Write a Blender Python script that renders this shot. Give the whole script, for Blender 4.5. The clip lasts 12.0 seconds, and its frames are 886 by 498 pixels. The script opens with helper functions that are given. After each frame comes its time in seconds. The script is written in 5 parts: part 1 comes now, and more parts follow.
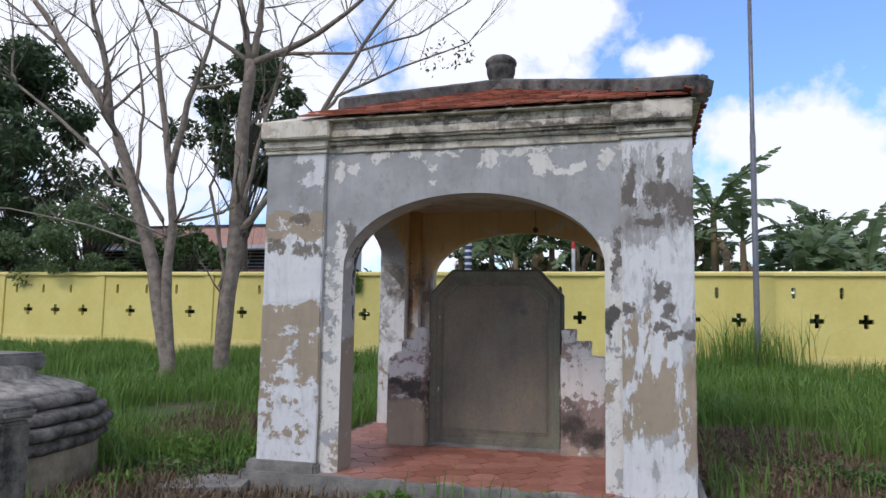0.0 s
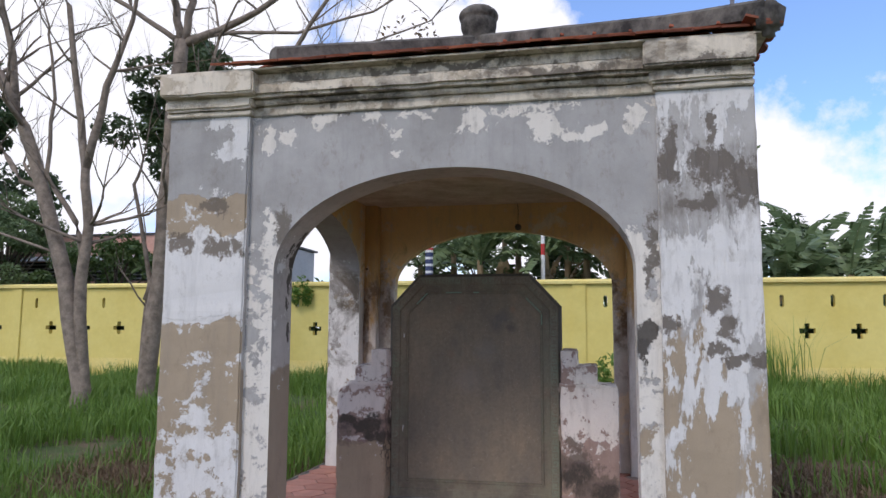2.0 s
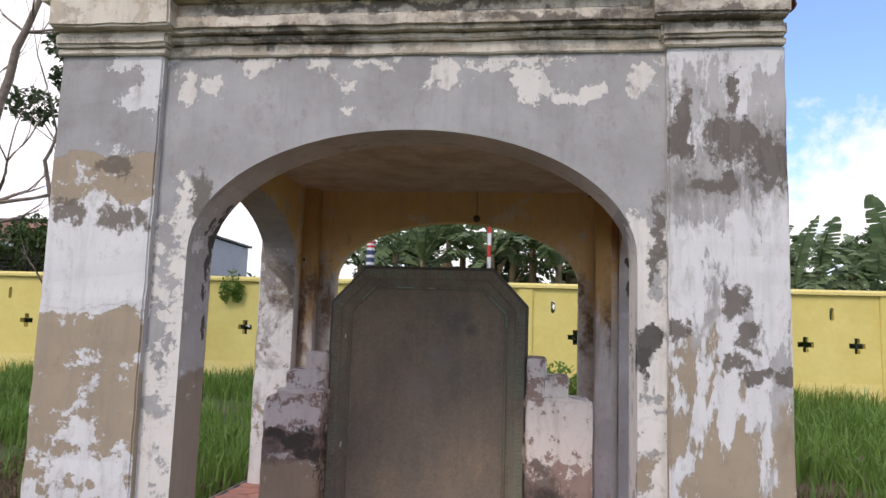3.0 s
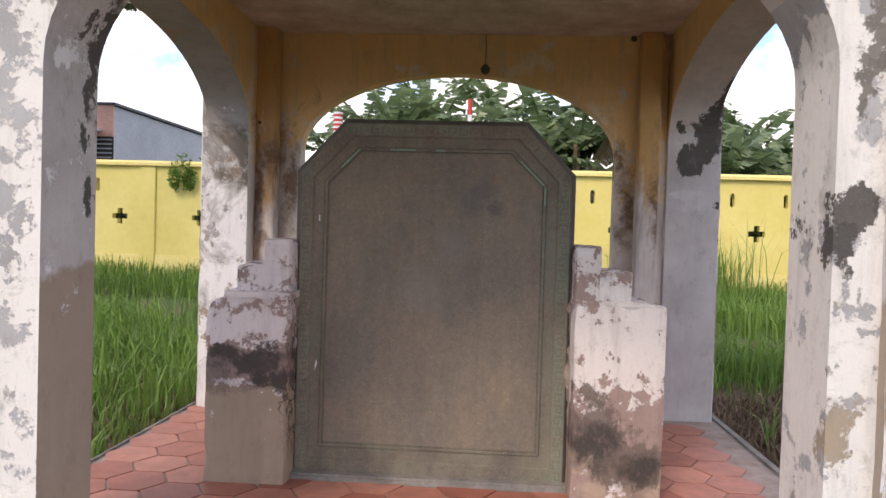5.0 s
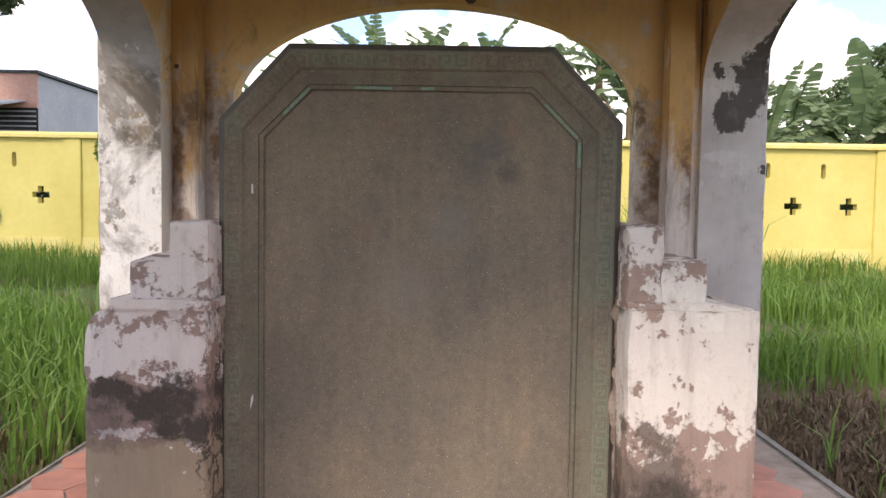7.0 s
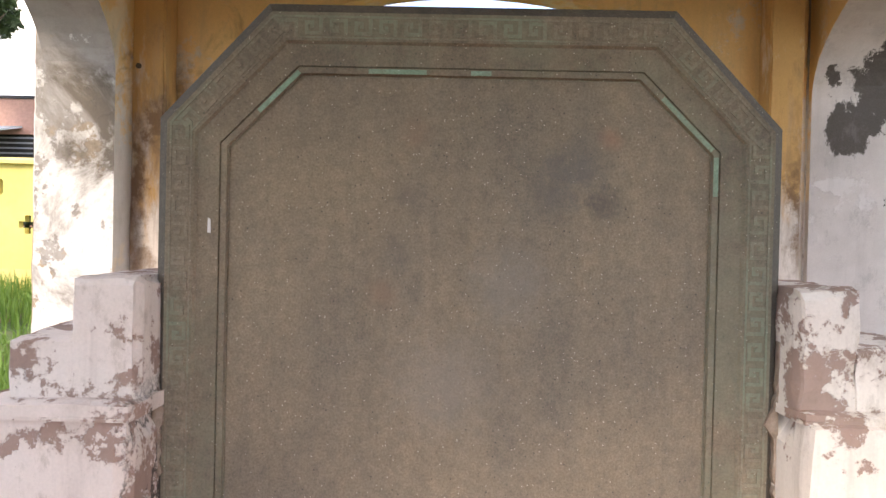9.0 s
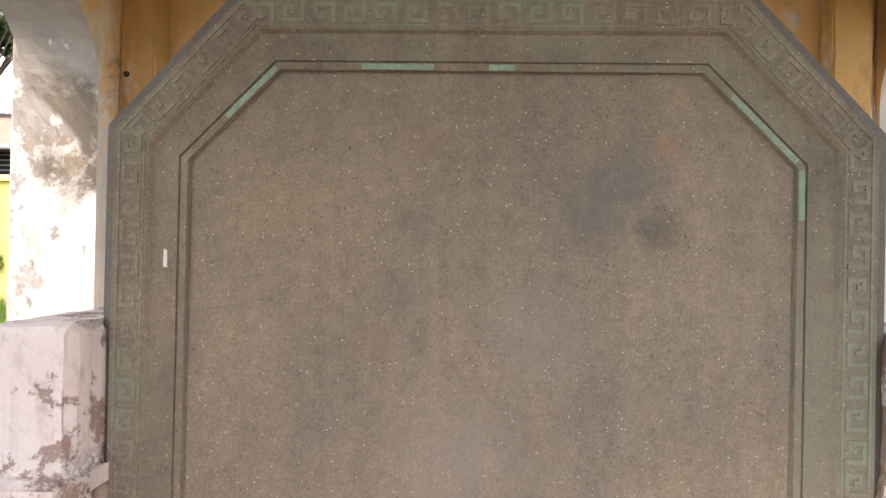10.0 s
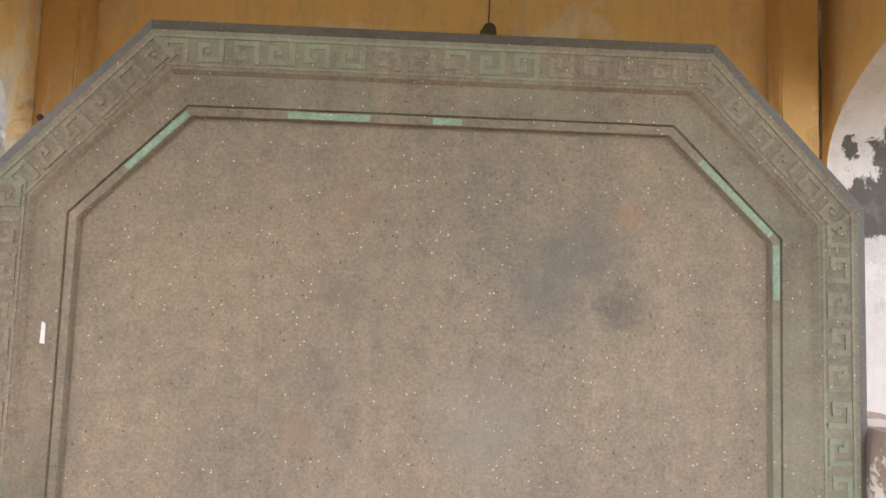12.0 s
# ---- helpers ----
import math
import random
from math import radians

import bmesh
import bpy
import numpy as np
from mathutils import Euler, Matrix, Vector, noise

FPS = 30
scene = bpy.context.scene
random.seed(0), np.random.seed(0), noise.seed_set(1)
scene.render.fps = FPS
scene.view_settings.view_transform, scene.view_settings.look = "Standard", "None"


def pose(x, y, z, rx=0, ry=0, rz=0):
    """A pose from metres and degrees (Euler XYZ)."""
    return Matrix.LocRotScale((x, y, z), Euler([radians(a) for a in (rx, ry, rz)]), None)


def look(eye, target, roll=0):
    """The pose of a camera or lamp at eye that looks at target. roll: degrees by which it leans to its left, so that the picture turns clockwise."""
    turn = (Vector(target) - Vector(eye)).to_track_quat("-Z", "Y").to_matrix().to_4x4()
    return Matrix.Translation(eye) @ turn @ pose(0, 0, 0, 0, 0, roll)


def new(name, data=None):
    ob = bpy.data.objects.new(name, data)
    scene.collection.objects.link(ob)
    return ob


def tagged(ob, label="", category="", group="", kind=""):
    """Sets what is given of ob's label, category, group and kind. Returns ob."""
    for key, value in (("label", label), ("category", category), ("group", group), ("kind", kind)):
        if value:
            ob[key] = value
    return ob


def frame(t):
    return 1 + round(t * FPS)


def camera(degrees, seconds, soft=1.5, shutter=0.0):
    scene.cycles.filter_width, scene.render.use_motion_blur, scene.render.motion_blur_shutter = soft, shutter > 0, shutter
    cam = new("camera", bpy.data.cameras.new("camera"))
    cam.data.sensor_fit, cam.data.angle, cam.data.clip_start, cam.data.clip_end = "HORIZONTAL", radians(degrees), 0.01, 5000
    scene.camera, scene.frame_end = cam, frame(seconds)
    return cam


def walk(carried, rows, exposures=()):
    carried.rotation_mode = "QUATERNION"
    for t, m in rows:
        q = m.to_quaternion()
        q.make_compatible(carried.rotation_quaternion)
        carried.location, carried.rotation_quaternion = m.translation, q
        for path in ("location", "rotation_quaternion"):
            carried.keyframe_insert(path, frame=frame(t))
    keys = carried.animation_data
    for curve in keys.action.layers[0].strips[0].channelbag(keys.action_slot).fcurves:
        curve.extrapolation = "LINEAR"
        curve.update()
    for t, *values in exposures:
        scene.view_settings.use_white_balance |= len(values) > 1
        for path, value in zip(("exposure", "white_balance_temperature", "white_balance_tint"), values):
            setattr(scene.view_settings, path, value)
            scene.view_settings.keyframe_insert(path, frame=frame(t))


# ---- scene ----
cam = camera(62.5, 12.0)
PATH = [
    (0, (1.589, -6.197, 1.293), (1.064, -4.277, 1.487), 1.0),
    (0.5, (1.448, -5.863, 1.353), (0.933, -3.94, 1.545), -1.6),
    (1, (1.295, -5.452, 1.362), (0.782, -3.534, 1.607), 0.9),
    (1.5, (1.179, -5.016, 1.358), (0.736, -3.083, 1.615), 0.7),
    (2, (1.048, -4.509, 1.362), (0.641, -2.564, 1.587), 0.3),
    (2.5, (0.89, -4.088, 1.358), (0.529, -2.136, 1.595), 1.2),
    (2.7, (0.833, -3.916, 1.36), (0.533, -1.953, 1.6), 1.4),
    (4.3, (0.469, -2.573, 1.21), (0.316, -0.584, 1.364), 2.3),
    (4.5, (0.395, -2.437, 1.242), (0.267, -0.442, 1.304), 2.2),
    (5, (0.321, -2.108, 1.266), (0.185, -0.113, 1.221), 1.7),
    (5.5, (0.244, -1.802, 1.261), (0.134, 0.194, 1.201), 1.0),
    (6, (0.183, -1.463, 1.23), (0.087, 0.532, 1.134), 0.7),
    (6.5, (0.147, -1.178, 1.248), (0.007, 0.812, 1.099), 0.2),
    (7, (0.104, -0.913, 1.262), (0.094, 1.084, 1.153), 0.9),
    (7.2, (0.092, -0.808, 1.252), (0.105, 1.19, 1.15), 0.8),
    (8.8, (-0.033, -0.036, 1.318), (-0.047, 1.963, 1.263), 1.3),
    (9, (-0.032, 0.058, 1.303), (-0.061, 2.057, 1.28), 1.3),
    (9.5, (-0.028, 0.268, 1.324), (-0.107, 2.267, 1.322), 1.4),
    (10, (-0.013, 0.415, 1.344), (-0.11, 2.413, 1.361), 1.2),
    (10.5, (0.01, 0.483, 1.365), (-0.077, 2.481, 1.407), 0.7),
    (11, (0.008, 0.525, 1.382), (-0.012, 2.523, 1.473), 1.1),
    (11.5, (-0.008, 0.566, 1.383), (0.013, 2.562, 1.515), 1.6),
    (12, (-0.007, 0.596, 1.384), (0.045, 2.588, 1.555), 2.0),
]
walk(cam, [(t, look(eye, target, roll)) for t, eye, target, roll in PATH],
     [(0, -0.2, 6050, 13), (1.5, -0.19, 6100, 14), (2.5, -0.08, 6450, 16), (4.5, 0.45, 6850, 19), (7.0, 0.76, 7150, 15), (9.0, 1.46, 7500, 15), (10.5, 1.97, 7650, 15), (12, 2.28, 7550, 13)])

# ---- world, sun, exposure ----
SUN_EL, SUN_AZ = 42.0, 203.0
world = bpy.data.worlds.new("sky")
scene.world = world
world.use_nodes = True
wt = world.node_tree
wn, wl = wt.nodes, wt.links
wn.clear()
w_out = wn.new("ShaderNodeOutputWorld")
w_bg = wn.new("ShaderNodeBackground")
w_sky = wn.new("ShaderNodeTexSky")
w_sky.sky_type, w_sky.sun_disc = "NISHITA", False
w_sky.sun_elevation, w_sky.sun_rotation = radians(SUN_EL), radians(SUN_AZ)
w_sky.air_density, w_sky.dust_density, w_sky.ozone_density = 1.0, 0.6, 1.5
w_co = wn.new("ShaderNodeTexCoord")
w_map = wn.new("ShaderNodeMapping")
w_map.inputs["Scale"].default_value = (1.0, 1.0, 2.2)
w_map.inputs["Location"].default_value = (0.35, 0.1, 0.0)
w_noise = wn.new("ShaderNodeTexNoise")
w_noise.inputs["Scale"].default_value, w_noise.inputs["Detail"].default_value, w_noise.inputs["Roughness"].default_value = 3.1, 9.0, 0.52
w_ramp = wn.new("ShaderNodeValToRGB")
w_ramp.color_ramp.elements[0].position, w_ramp.color_ramp.elements[1].position = 0.42, 0.56
w_ramp.color_ramp.elements[0].color = (0.13, 0.13, 0.13, 1)
w_mix = wn.new("ShaderNodeMixRGB")
w_mix.inputs["Color2"].default_value = (7.2, 7.2, 7.3, 1)
wl.new(w_co.outputs["Generated"], w_map.inputs["Vector"])
wl.new(w_map.outputs["Vector"], w_noise.inputs["Vector"])
wl.new(w_noise.outputs["Fac"], w_ramp.inputs["Fac"])
w_wisp = wn.new("ShaderNodeTexNoise")
w_wisp.inputs["Scale"].default_value, w_wisp.inputs["Detail"].default_value, w_wisp.inputs["Roughness"].default_value = 9.0, 9.0, 0.6
wl.new(w_co.outputs["Generated"], w_wisp.inputs["Vector"])


def w_math(op, a, b):
    k = wn.new("ShaderNodeMath")
    k.operation = op
    for i, v in enumerate((a, b)):
        if isinstance(v, (int, float)):
            k.inputs[i].default_value = v
        else:
            wl.new(v, k.inputs[i])
    return k.outputs["Value"]


def w_far(centre, size):
    """Distance from a direction of the sky, in units of the size."""
    k = wn.new("ShaderNodeMapping")
    k.inputs["Scale"].default_value = tuple(1 / q for q in size)
    k.inputs["Location"].default_value = tuple(-c / q for c, q in zip(centre, size))
    wl.new(w_co.outputs["Generated"], k.inputs["Vector"])
    q = wn.new("ShaderNodeVectorMath")
    q.operation = "LENGTH"
    wl.new(k.outputs["Vector"], q.inputs[0])
    return q.outputs["Value"]


# heaps of cloud over the wall, with clear blue between them
heap = None
for centre, size in (((-0.22, 0.90, 0.37), (0.09, 0.3, 0.10)), ((-0.11, 0.92, 0.39), (0.075, 0.3, 0.055)), ((0.19, 0.955, 0.22), (0.17, 0.3, 0.06)), ((0.04, 0.95, 0.33), (0.05, 0.3, 0.022)),
                     ((-0.62, 0.75, 0.30), (0.26, 0.5, 0.16)), ((-0.42, 0.84, 0.42), (0.1, 0.4, 0.07)), ((0.05, 0.97, 0.14), (0.6, 0.4, 0.09))):
    d = w_far(centre, size)
    heap = d if heap is None else w_math("MINIMUM", heap, d)
heap = w_math("ADD", heap, w_math("MULTIPLY", w_math("SUBTRACT", w_wisp.outputs["Fac"], 0.5), 3.4))
w_heap = wn.new("ShaderNodeMapRange")
w_heap.inputs["From Min"].default_value, w_heap.inputs["From Max"].default_value = 1.35, 0.75
wl.new(heap, w_heap.inputs["Value"])
w_clear = wn.new("ShaderNodeMapRange")
w_clear.inputs["From Min"].default_value, w_clear.inputs["From Max"].default_value = 0.8, 1.1
wl.new(w_far((0.0, 0.9, 0.36), (0.55, 0.6, 0.4)), w_clear.inputs["Value"])
cloud = w_math("MAXIMUM", w_heap.outputs["Result"], w_math("MULTIPLY", w_ramp.outputs["Color"], w_clear.outputs["Result"]))
wl.new(w_math("MAXIMUM", cloud, 0.1), w_mix.inputs["Fac"])
w_tint = wn.new("ShaderNodeMixRGB")
w_tint.blend_type = "MULTIPLY"
w_tint.inputs["Fac"].default_value = 1.0
w_tint.inputs["Color2"].default_value = (0.9, 1.22, 1.6, 1)
wl.new(w_sky.outputs["Color"], w_tint.inputs["Color1"])
wl.new(w_tint.outputs["Color"], w_mix.inputs["Color1"])
wl.new(w_mix.outputs["Color"], w_bg.inputs["Color"])
w_bg.inputs["Strength"].default_value = 0.16
wl.new(w_bg.outputs["Background"], w_out.inputs["Surface"])

sun = new("sun", bpy.data.lights.new("sun", "SUN"))
sun.data.energy, sun.data.angle, sun.data.color = 1.6, radians(14), (1.0, 0.9, 0.77)
sa, se = radians(SUN_AZ), radians(SUN_EL)
sun.matrix_world = look((math.sin(sa) * math.cos(se) * 50, math.cos(sa) * math.cos(se) * 50, math.sin(se) * 50), (0, 0, 0))

# ---- materials ----
def mat(name, rough=0.85):
    m = bpy.data.materials.new(name)
    m.use_nodes = True
    b = m.node_tree.nodes["Principled BSDF"]
    b.inputs["Roughness"].default_value = rough
    return m, m.node_tree.nodes, m.node_tree.links, b


def noise_node(n, l, vec, scale, detail=6.0, rough=0.6, dist=0.0):
    t = n.new("ShaderNodeTexNoise")
    t.inputs["Scale"].default_value, t.inputs["Detail"].default_value = scale, detail
    t.inputs["Roughness"].default_value, t.inputs["Distortion"].default_value = rough, dist
    if vec is not None:
        l.new(vec, t.inputs["Vector"])
    return t.outputs["Fac"]


def ramp_node(n, l, fac, stops):
    r = n.new("ShaderNodeValToRGB")
    e = r.color_ramp.elements
    while len(e) < len(stops):
        e.new(0.5)
    for k, (p, c) in enumerate(stops):
        e[k].position = p
        e[k].color = (c, c, c, 1) if isinstance(c, (int, float)) else (*c, 1)
    l.new(fac, r.inputs["Fac"])
    return r.outputs["Color"]


def mix_node(n, l, fac, a, b, mode="MIX"):
    m = n.new("ShaderNodeMixRGB")
    m.blend_type = mode
    for key, v in (("Fac", fac), ("Color1", a), ("Color2", b)):
        if isinstance(v, tuple):
            m.inputs[key].default_value = (*v, 1)
        elif isinstance(v, (int, float)):
            m.inputs[key].default_value = v
        else:
            l.new(v, m.inputs[key])
    return m.outputs["Color"]


def math_node(n, l, op, a, b):
    m = n.new("ShaderNodeMath")
    m.operation = op
    for k, v in enumerate((a, b)):
        if isinstance(v, (int, float)):
            m.inputs[k].default_value = v
        else:
            l.new(v, m.inputs[k])
    return m.outputs["Value"]


def bump_node(n, l, b, height, strength, dist=0.01):
    k = n.new("ShaderNodeBump")
    k.inputs["Strength"].default_value, k.inputs["Distance"].default_value = strength, dist
    l.new(height, k.inputs["Height"])
    l.new(k.outputs["Normal"], b.inputs["Normal"])


def position(n):
    return n.new("ShaderNodeNewGeometry").outputs["Position"]


def height_of(n, l, pos, z0, z1):
    s = n.new("ShaderNodeSeparateXYZ")
    l.new(pos, s.inputs[0])
    r = n.new("ShaderNodeMapRange")
    r.inputs["From Min"].default_value, r.inputs["From Max"].default_value = z0, z1
    l.new(s.outputs["Z"], r.inputs["Value"])
    return r.outputs["Result"]


def stretched(n, l, pos, scale, shift=(0, 0, 0)):
    m = n.new("ShaderNodeMapping")
    m.inputs["Scale"].default_value, m.inputs["Location"].default_value = scale, shift
    l.new(pos, m.inputs["Vector"])
    return m.outputs["Vector"]


def peeling(name, under, middle, top, mid_z, top_z, stain_z, shift=(0, 0, 0), stain=(0.09, 0.075, 0.062), mid_edge=0.02, top_scale=5.5, spots=(), patches=(), tall=1.0, soot=(), soot_edge=0.035, waver=0.07, top_edge=0.014, streak=0.3, spot_edge=0.09):
    """Old limewash in coats that have flaked: under, then middle and top coats whose cover follows the height.
    mid_z, top_z, stain_z: (height, cover) stops; cover 0.5 is half gone.
    spots, patches: (place, radii) of single damp stains and of single flakes of the top coat."""
    m, n, l, b = mat(name, 0.9)
    pos = position(n)
    p = stretched(n, l, pos, (1, 1, 1), shift)
    z = math_node(n, l, "ADD", height_of(n, l, pos, 0.0, 3.2), math_node(n, l, "MULTIPLY", math_node(n, l, "SUBTRACT", noise_node(n, l, p, 2.6, 5, 0.6), 0.5), waver))
    grain = noise_node(n, l, p, 140, 4)
    blot = noise_node(n, l, p, 2.3, 6, 0.65)

    def cover(stops, scale, edge, dist, rough):
        c = ramp_node(n, l, z, [(max(0, min(1, h / 3.2)), v) for h, v in stops])
        f = noise_node(n, l, stretched(n, l, p, (1, 1, tall)) if tall != 1.0 else p, scale, 9, rough, dist)
        s = math_node(n, l, "ADD", f, math_node(n, l, "SUBTRACT", c, 0.5))
        return ramp_node(n, l, s, [(0.5 - edge, 0.0), (0.5 + edge, 1.0)])

    def marks(places, wob, edge):
        warp = noise_node(n, l, stretched(n, l, p, (1, 1, 0.55)), 14, 9, 0.75)
        bend = n.new("ShaderNodeTexNoise")
        bend.inputs["Scale"].default_value, bend.inputs["Detail"].default_value, bend.inputs["Roughness"].default_value = 6.5, 7.0, 0.7
        l.new(p, bend.inputs["Vector"])
        off = n.new("ShaderNodeVectorMath")
        off.operation = "MULTIPLY_ADD"
        l.new(bend.outputs["Color"], off.inputs[0])
        off.inputs[1].default_value, off.inputs[2].default_value = (0.34, 0.34, 0.34), (-0.17, -0.17, -0.17)
        moved = n.new("ShaderNodeVectorMath")
        l.new(pos, moved.inputs[0]), l.new(off.outputs[0], moved.inputs[1])
        best = None
        for place, radii in places:
            v = stretched(n, l, moved.outputs[0], tuple(1 / r for r in radii), tuple(-c / r for c, r in zip(place, radii)))
            k = n.new("ShaderNodeVectorMath")
            k.operation = "LENGTH"
            l.new(v, k.inputs[0])
            best = k.outputs["Value"] if best is None else math_node(n, l, "MINIMUM", best, k.outputs["Value"])
        s = math_node(n, l, "ADD", best, math_node(n, l, "MULTIPLY", math_node(n, l, "SUBTRACT", warp, 0.5), wob))
        return ramp_node(n, l, math_node(n, l, "MULTIPLY", s, 0.5), [(0.5 - edge, 1.0), (0.5 + edge, 0.0)])

    a = cover(mid_z, 3.1, mid_edge, 0.3, 0.6)
    c = cover(top_z, top_scale, top_edge, 0.12, 0.7)
    d = cover(stain_z, 2.6, 0.09, 0.5, 0.7)
    drip = noise_node(n, l, stretched(n, l, p, (9, 9, 0.9)), 1.6, 5, 0.7)
    u = mix_node(n, l, blot, tuple(v * 0.72 for v in under), tuple(min(1, v * 1.22) for v in under))
    md = mix_node(n, l, ramp_node(n, l, blot, [(0.3, 0.0), (0.7, 1.0)]), tuple(v * q for v, q in zip(middle, (0.82, 0.8, 0.78))), tuple(min(1, v * q) for v, q in zip(middle, (1.2, 1.19, 1.18))))
    tp = mix_node(n, l, noise_node(n, l, p, 7, 6, 0.7), tuple(v * 0.84 for v in top), top)
    col = mix_node(n, l, a, u, md)
    if patches:
        c = math_node(n, l, "MAXIMUM", c, marks(patches, 2.2, 0.015))
    col = mix_node(n, l, c, col, tp)
    col = mix_node(n, l, ramp_node(n, l, drip, [(0.5, 0.0), (0.78, streak)]), col, tuple(v * 0.45 for v in middle))
    if spots:
        d = math_node(n, l, "MAXIMUM", d, math_node(n, l, "MULTIPLY", marks(spots, 2.9, spot_edge), 0.92))
    col = mix_node(n, l, d, col, mix_node(n, l, blot, stain, tuple(v * 1.7 for v in stain)))
    if soot:
        col = mix_node(n, l, math_node(n, l, "MULTIPLY", marks(soot, 1.7, soot_edge), 0.93), col, mix_node(n, l, grain, (0.026, 0.023, 0.02), (0.085, 0.072, 0.06)))
    grime = noise_node(n, l, stretched(n, l, p, (1, 1, 0.6)), 11, 10, 0.78)
    col = mix_node(n, l, math_node(n, l, "MULTIPLY", ramp_node(n, l, grime, [(0.54, 0.0), (0.66, 1.0)]), 0.36), col, tuple(v * 0.5 for v in under))
    col = mix_node(n, l, 0.12, col, ramp_node(n, l, grain, [(0.3, 0.25), (0.7, 1.0)]), "MULTIPLY")
    l.new(col, b.inputs["Base Color"])
    h = math_node(n, l, "ADD", math_node(n, l, "MULTIPLY", c, 0.5), math_node(n, l, "MULTIPLY", a, 0.35))
    h = math_node(n, l, "ADD", h, math_node(n, l, "MULTIPLY", grain, 0.05))
    h = math_node(n, l, "ADD", h, math_node(n, l, "MULTIPLY", blot, 0.3))
    bump_node(n, l, b, h, 0.55, 0.008)
    return m


TAN, GREY, LIME = (0.37, 0.295, 0.21), (0.34, 0.335, 0.33), (0.755, 0.74, 0.725)
M_PIL_L = peeling("plaster_left_pillar", TAN, GREY, LIME,
                  [(0.0, 0.1), (1.35, 0.12), (1.5, 0.6), (1.9, 0.62), (2.02, 0.35), (2.25, 0.4), (2.4, 0.95), (3.2, 0.9)],
                  [(0.0, 0.62), (0.12, 0.55), (0.5, 0.53), (0.85, 0.48), (1.3, 0.38), (1.42, 0.5), (1.5, 0.86), (1.9, 0.8), (2.05, 0.44), (2.6, 0.36), (3.0, 0.4), (3.2, 0.6)],
                  [(0.0, 0.25), (1.9, 0.15), (2.0, 0.3), (2.15, 0.25), (2.5, 0.2), (3.2, 0.3)], (3.1, 0.4, 0.0), (0.11, 0.09, 0.07),
                  spots=[((-1.42, 0, 1.93), (0.14, 0.3, 0.07)), ((-1.75, 0, 1.95), (0.1, 0.3, 0.05)), ((-1.5, 0, 2.2), (0.1, 0.3, 0.05))],
                  patches=[((-1.4, 0, 2.59), (0.13, 0.3, 0.06)), ((-1.31, 0, 2.7), (0.06, 0.3, 0.14)), ((-1.44, 0, 2.78), (0.17, 0.3, 0.045))])
M_PIL_R = peeling("plaster_right_pillar", TAN, (0.43, 0.42, 0.41), LIME,
                  [(0.0, 0.6), (0.3, 0.5), (0.5, 0.4), (1.2, 0.5), (2.0, 0.6), (2.5, 0.8), (3.2, 0.8)],
                  [(0.0, 0.6), (0.25, 0.58), (0.4, 0.46), (1.0, 0.46), (1.4, 0.56), (1.8, 0.58), (2.1, 0.46), (2.6, 0.5), (3.2, 0.56)],
                  [(0.0, 0.3), (1.0, 0.28), (1.5, 0.36), (1.9, 0.38), (2.1, 0.5), (2.45, 0.44), (2.7, 0.3), (3.2, 0.3)], (7.7, 1.9, 0.4), (0.095, 0.078, 0.064),
                  spots=[((1.73, 0, 2.36), (0.12, 0.3, 0.13)), ((1.74, 0, 2.6), (0.03, 0.3, 0.11)), ((1.5, 0, 2.4), (0.07, 0.3, 0.2)), ((1.92, 0, 2.25), (0.09, 0.3, 0.16)), ((1.67, 0, 2.13), (0.12, 0.3, 0.06)),
                         ((1.74, 0, 1.57), (0.06, 0.3, 0.09)), ((1.79, 0, 1.4), (0.06, 0.3, 0.06)), ((1.73, 0, 1.28), (0.06, 0.3, 0.05)), ((1.84, 0, 1.22), (0.07, 0.3, 0.035)), ((1.96, 0, 1.2), (0.05, 0.3, 0.05)), ((1.46, 0, 1.42), (0.06, 0.3, 0.05))], top_scale=8.0, tall=0.32)
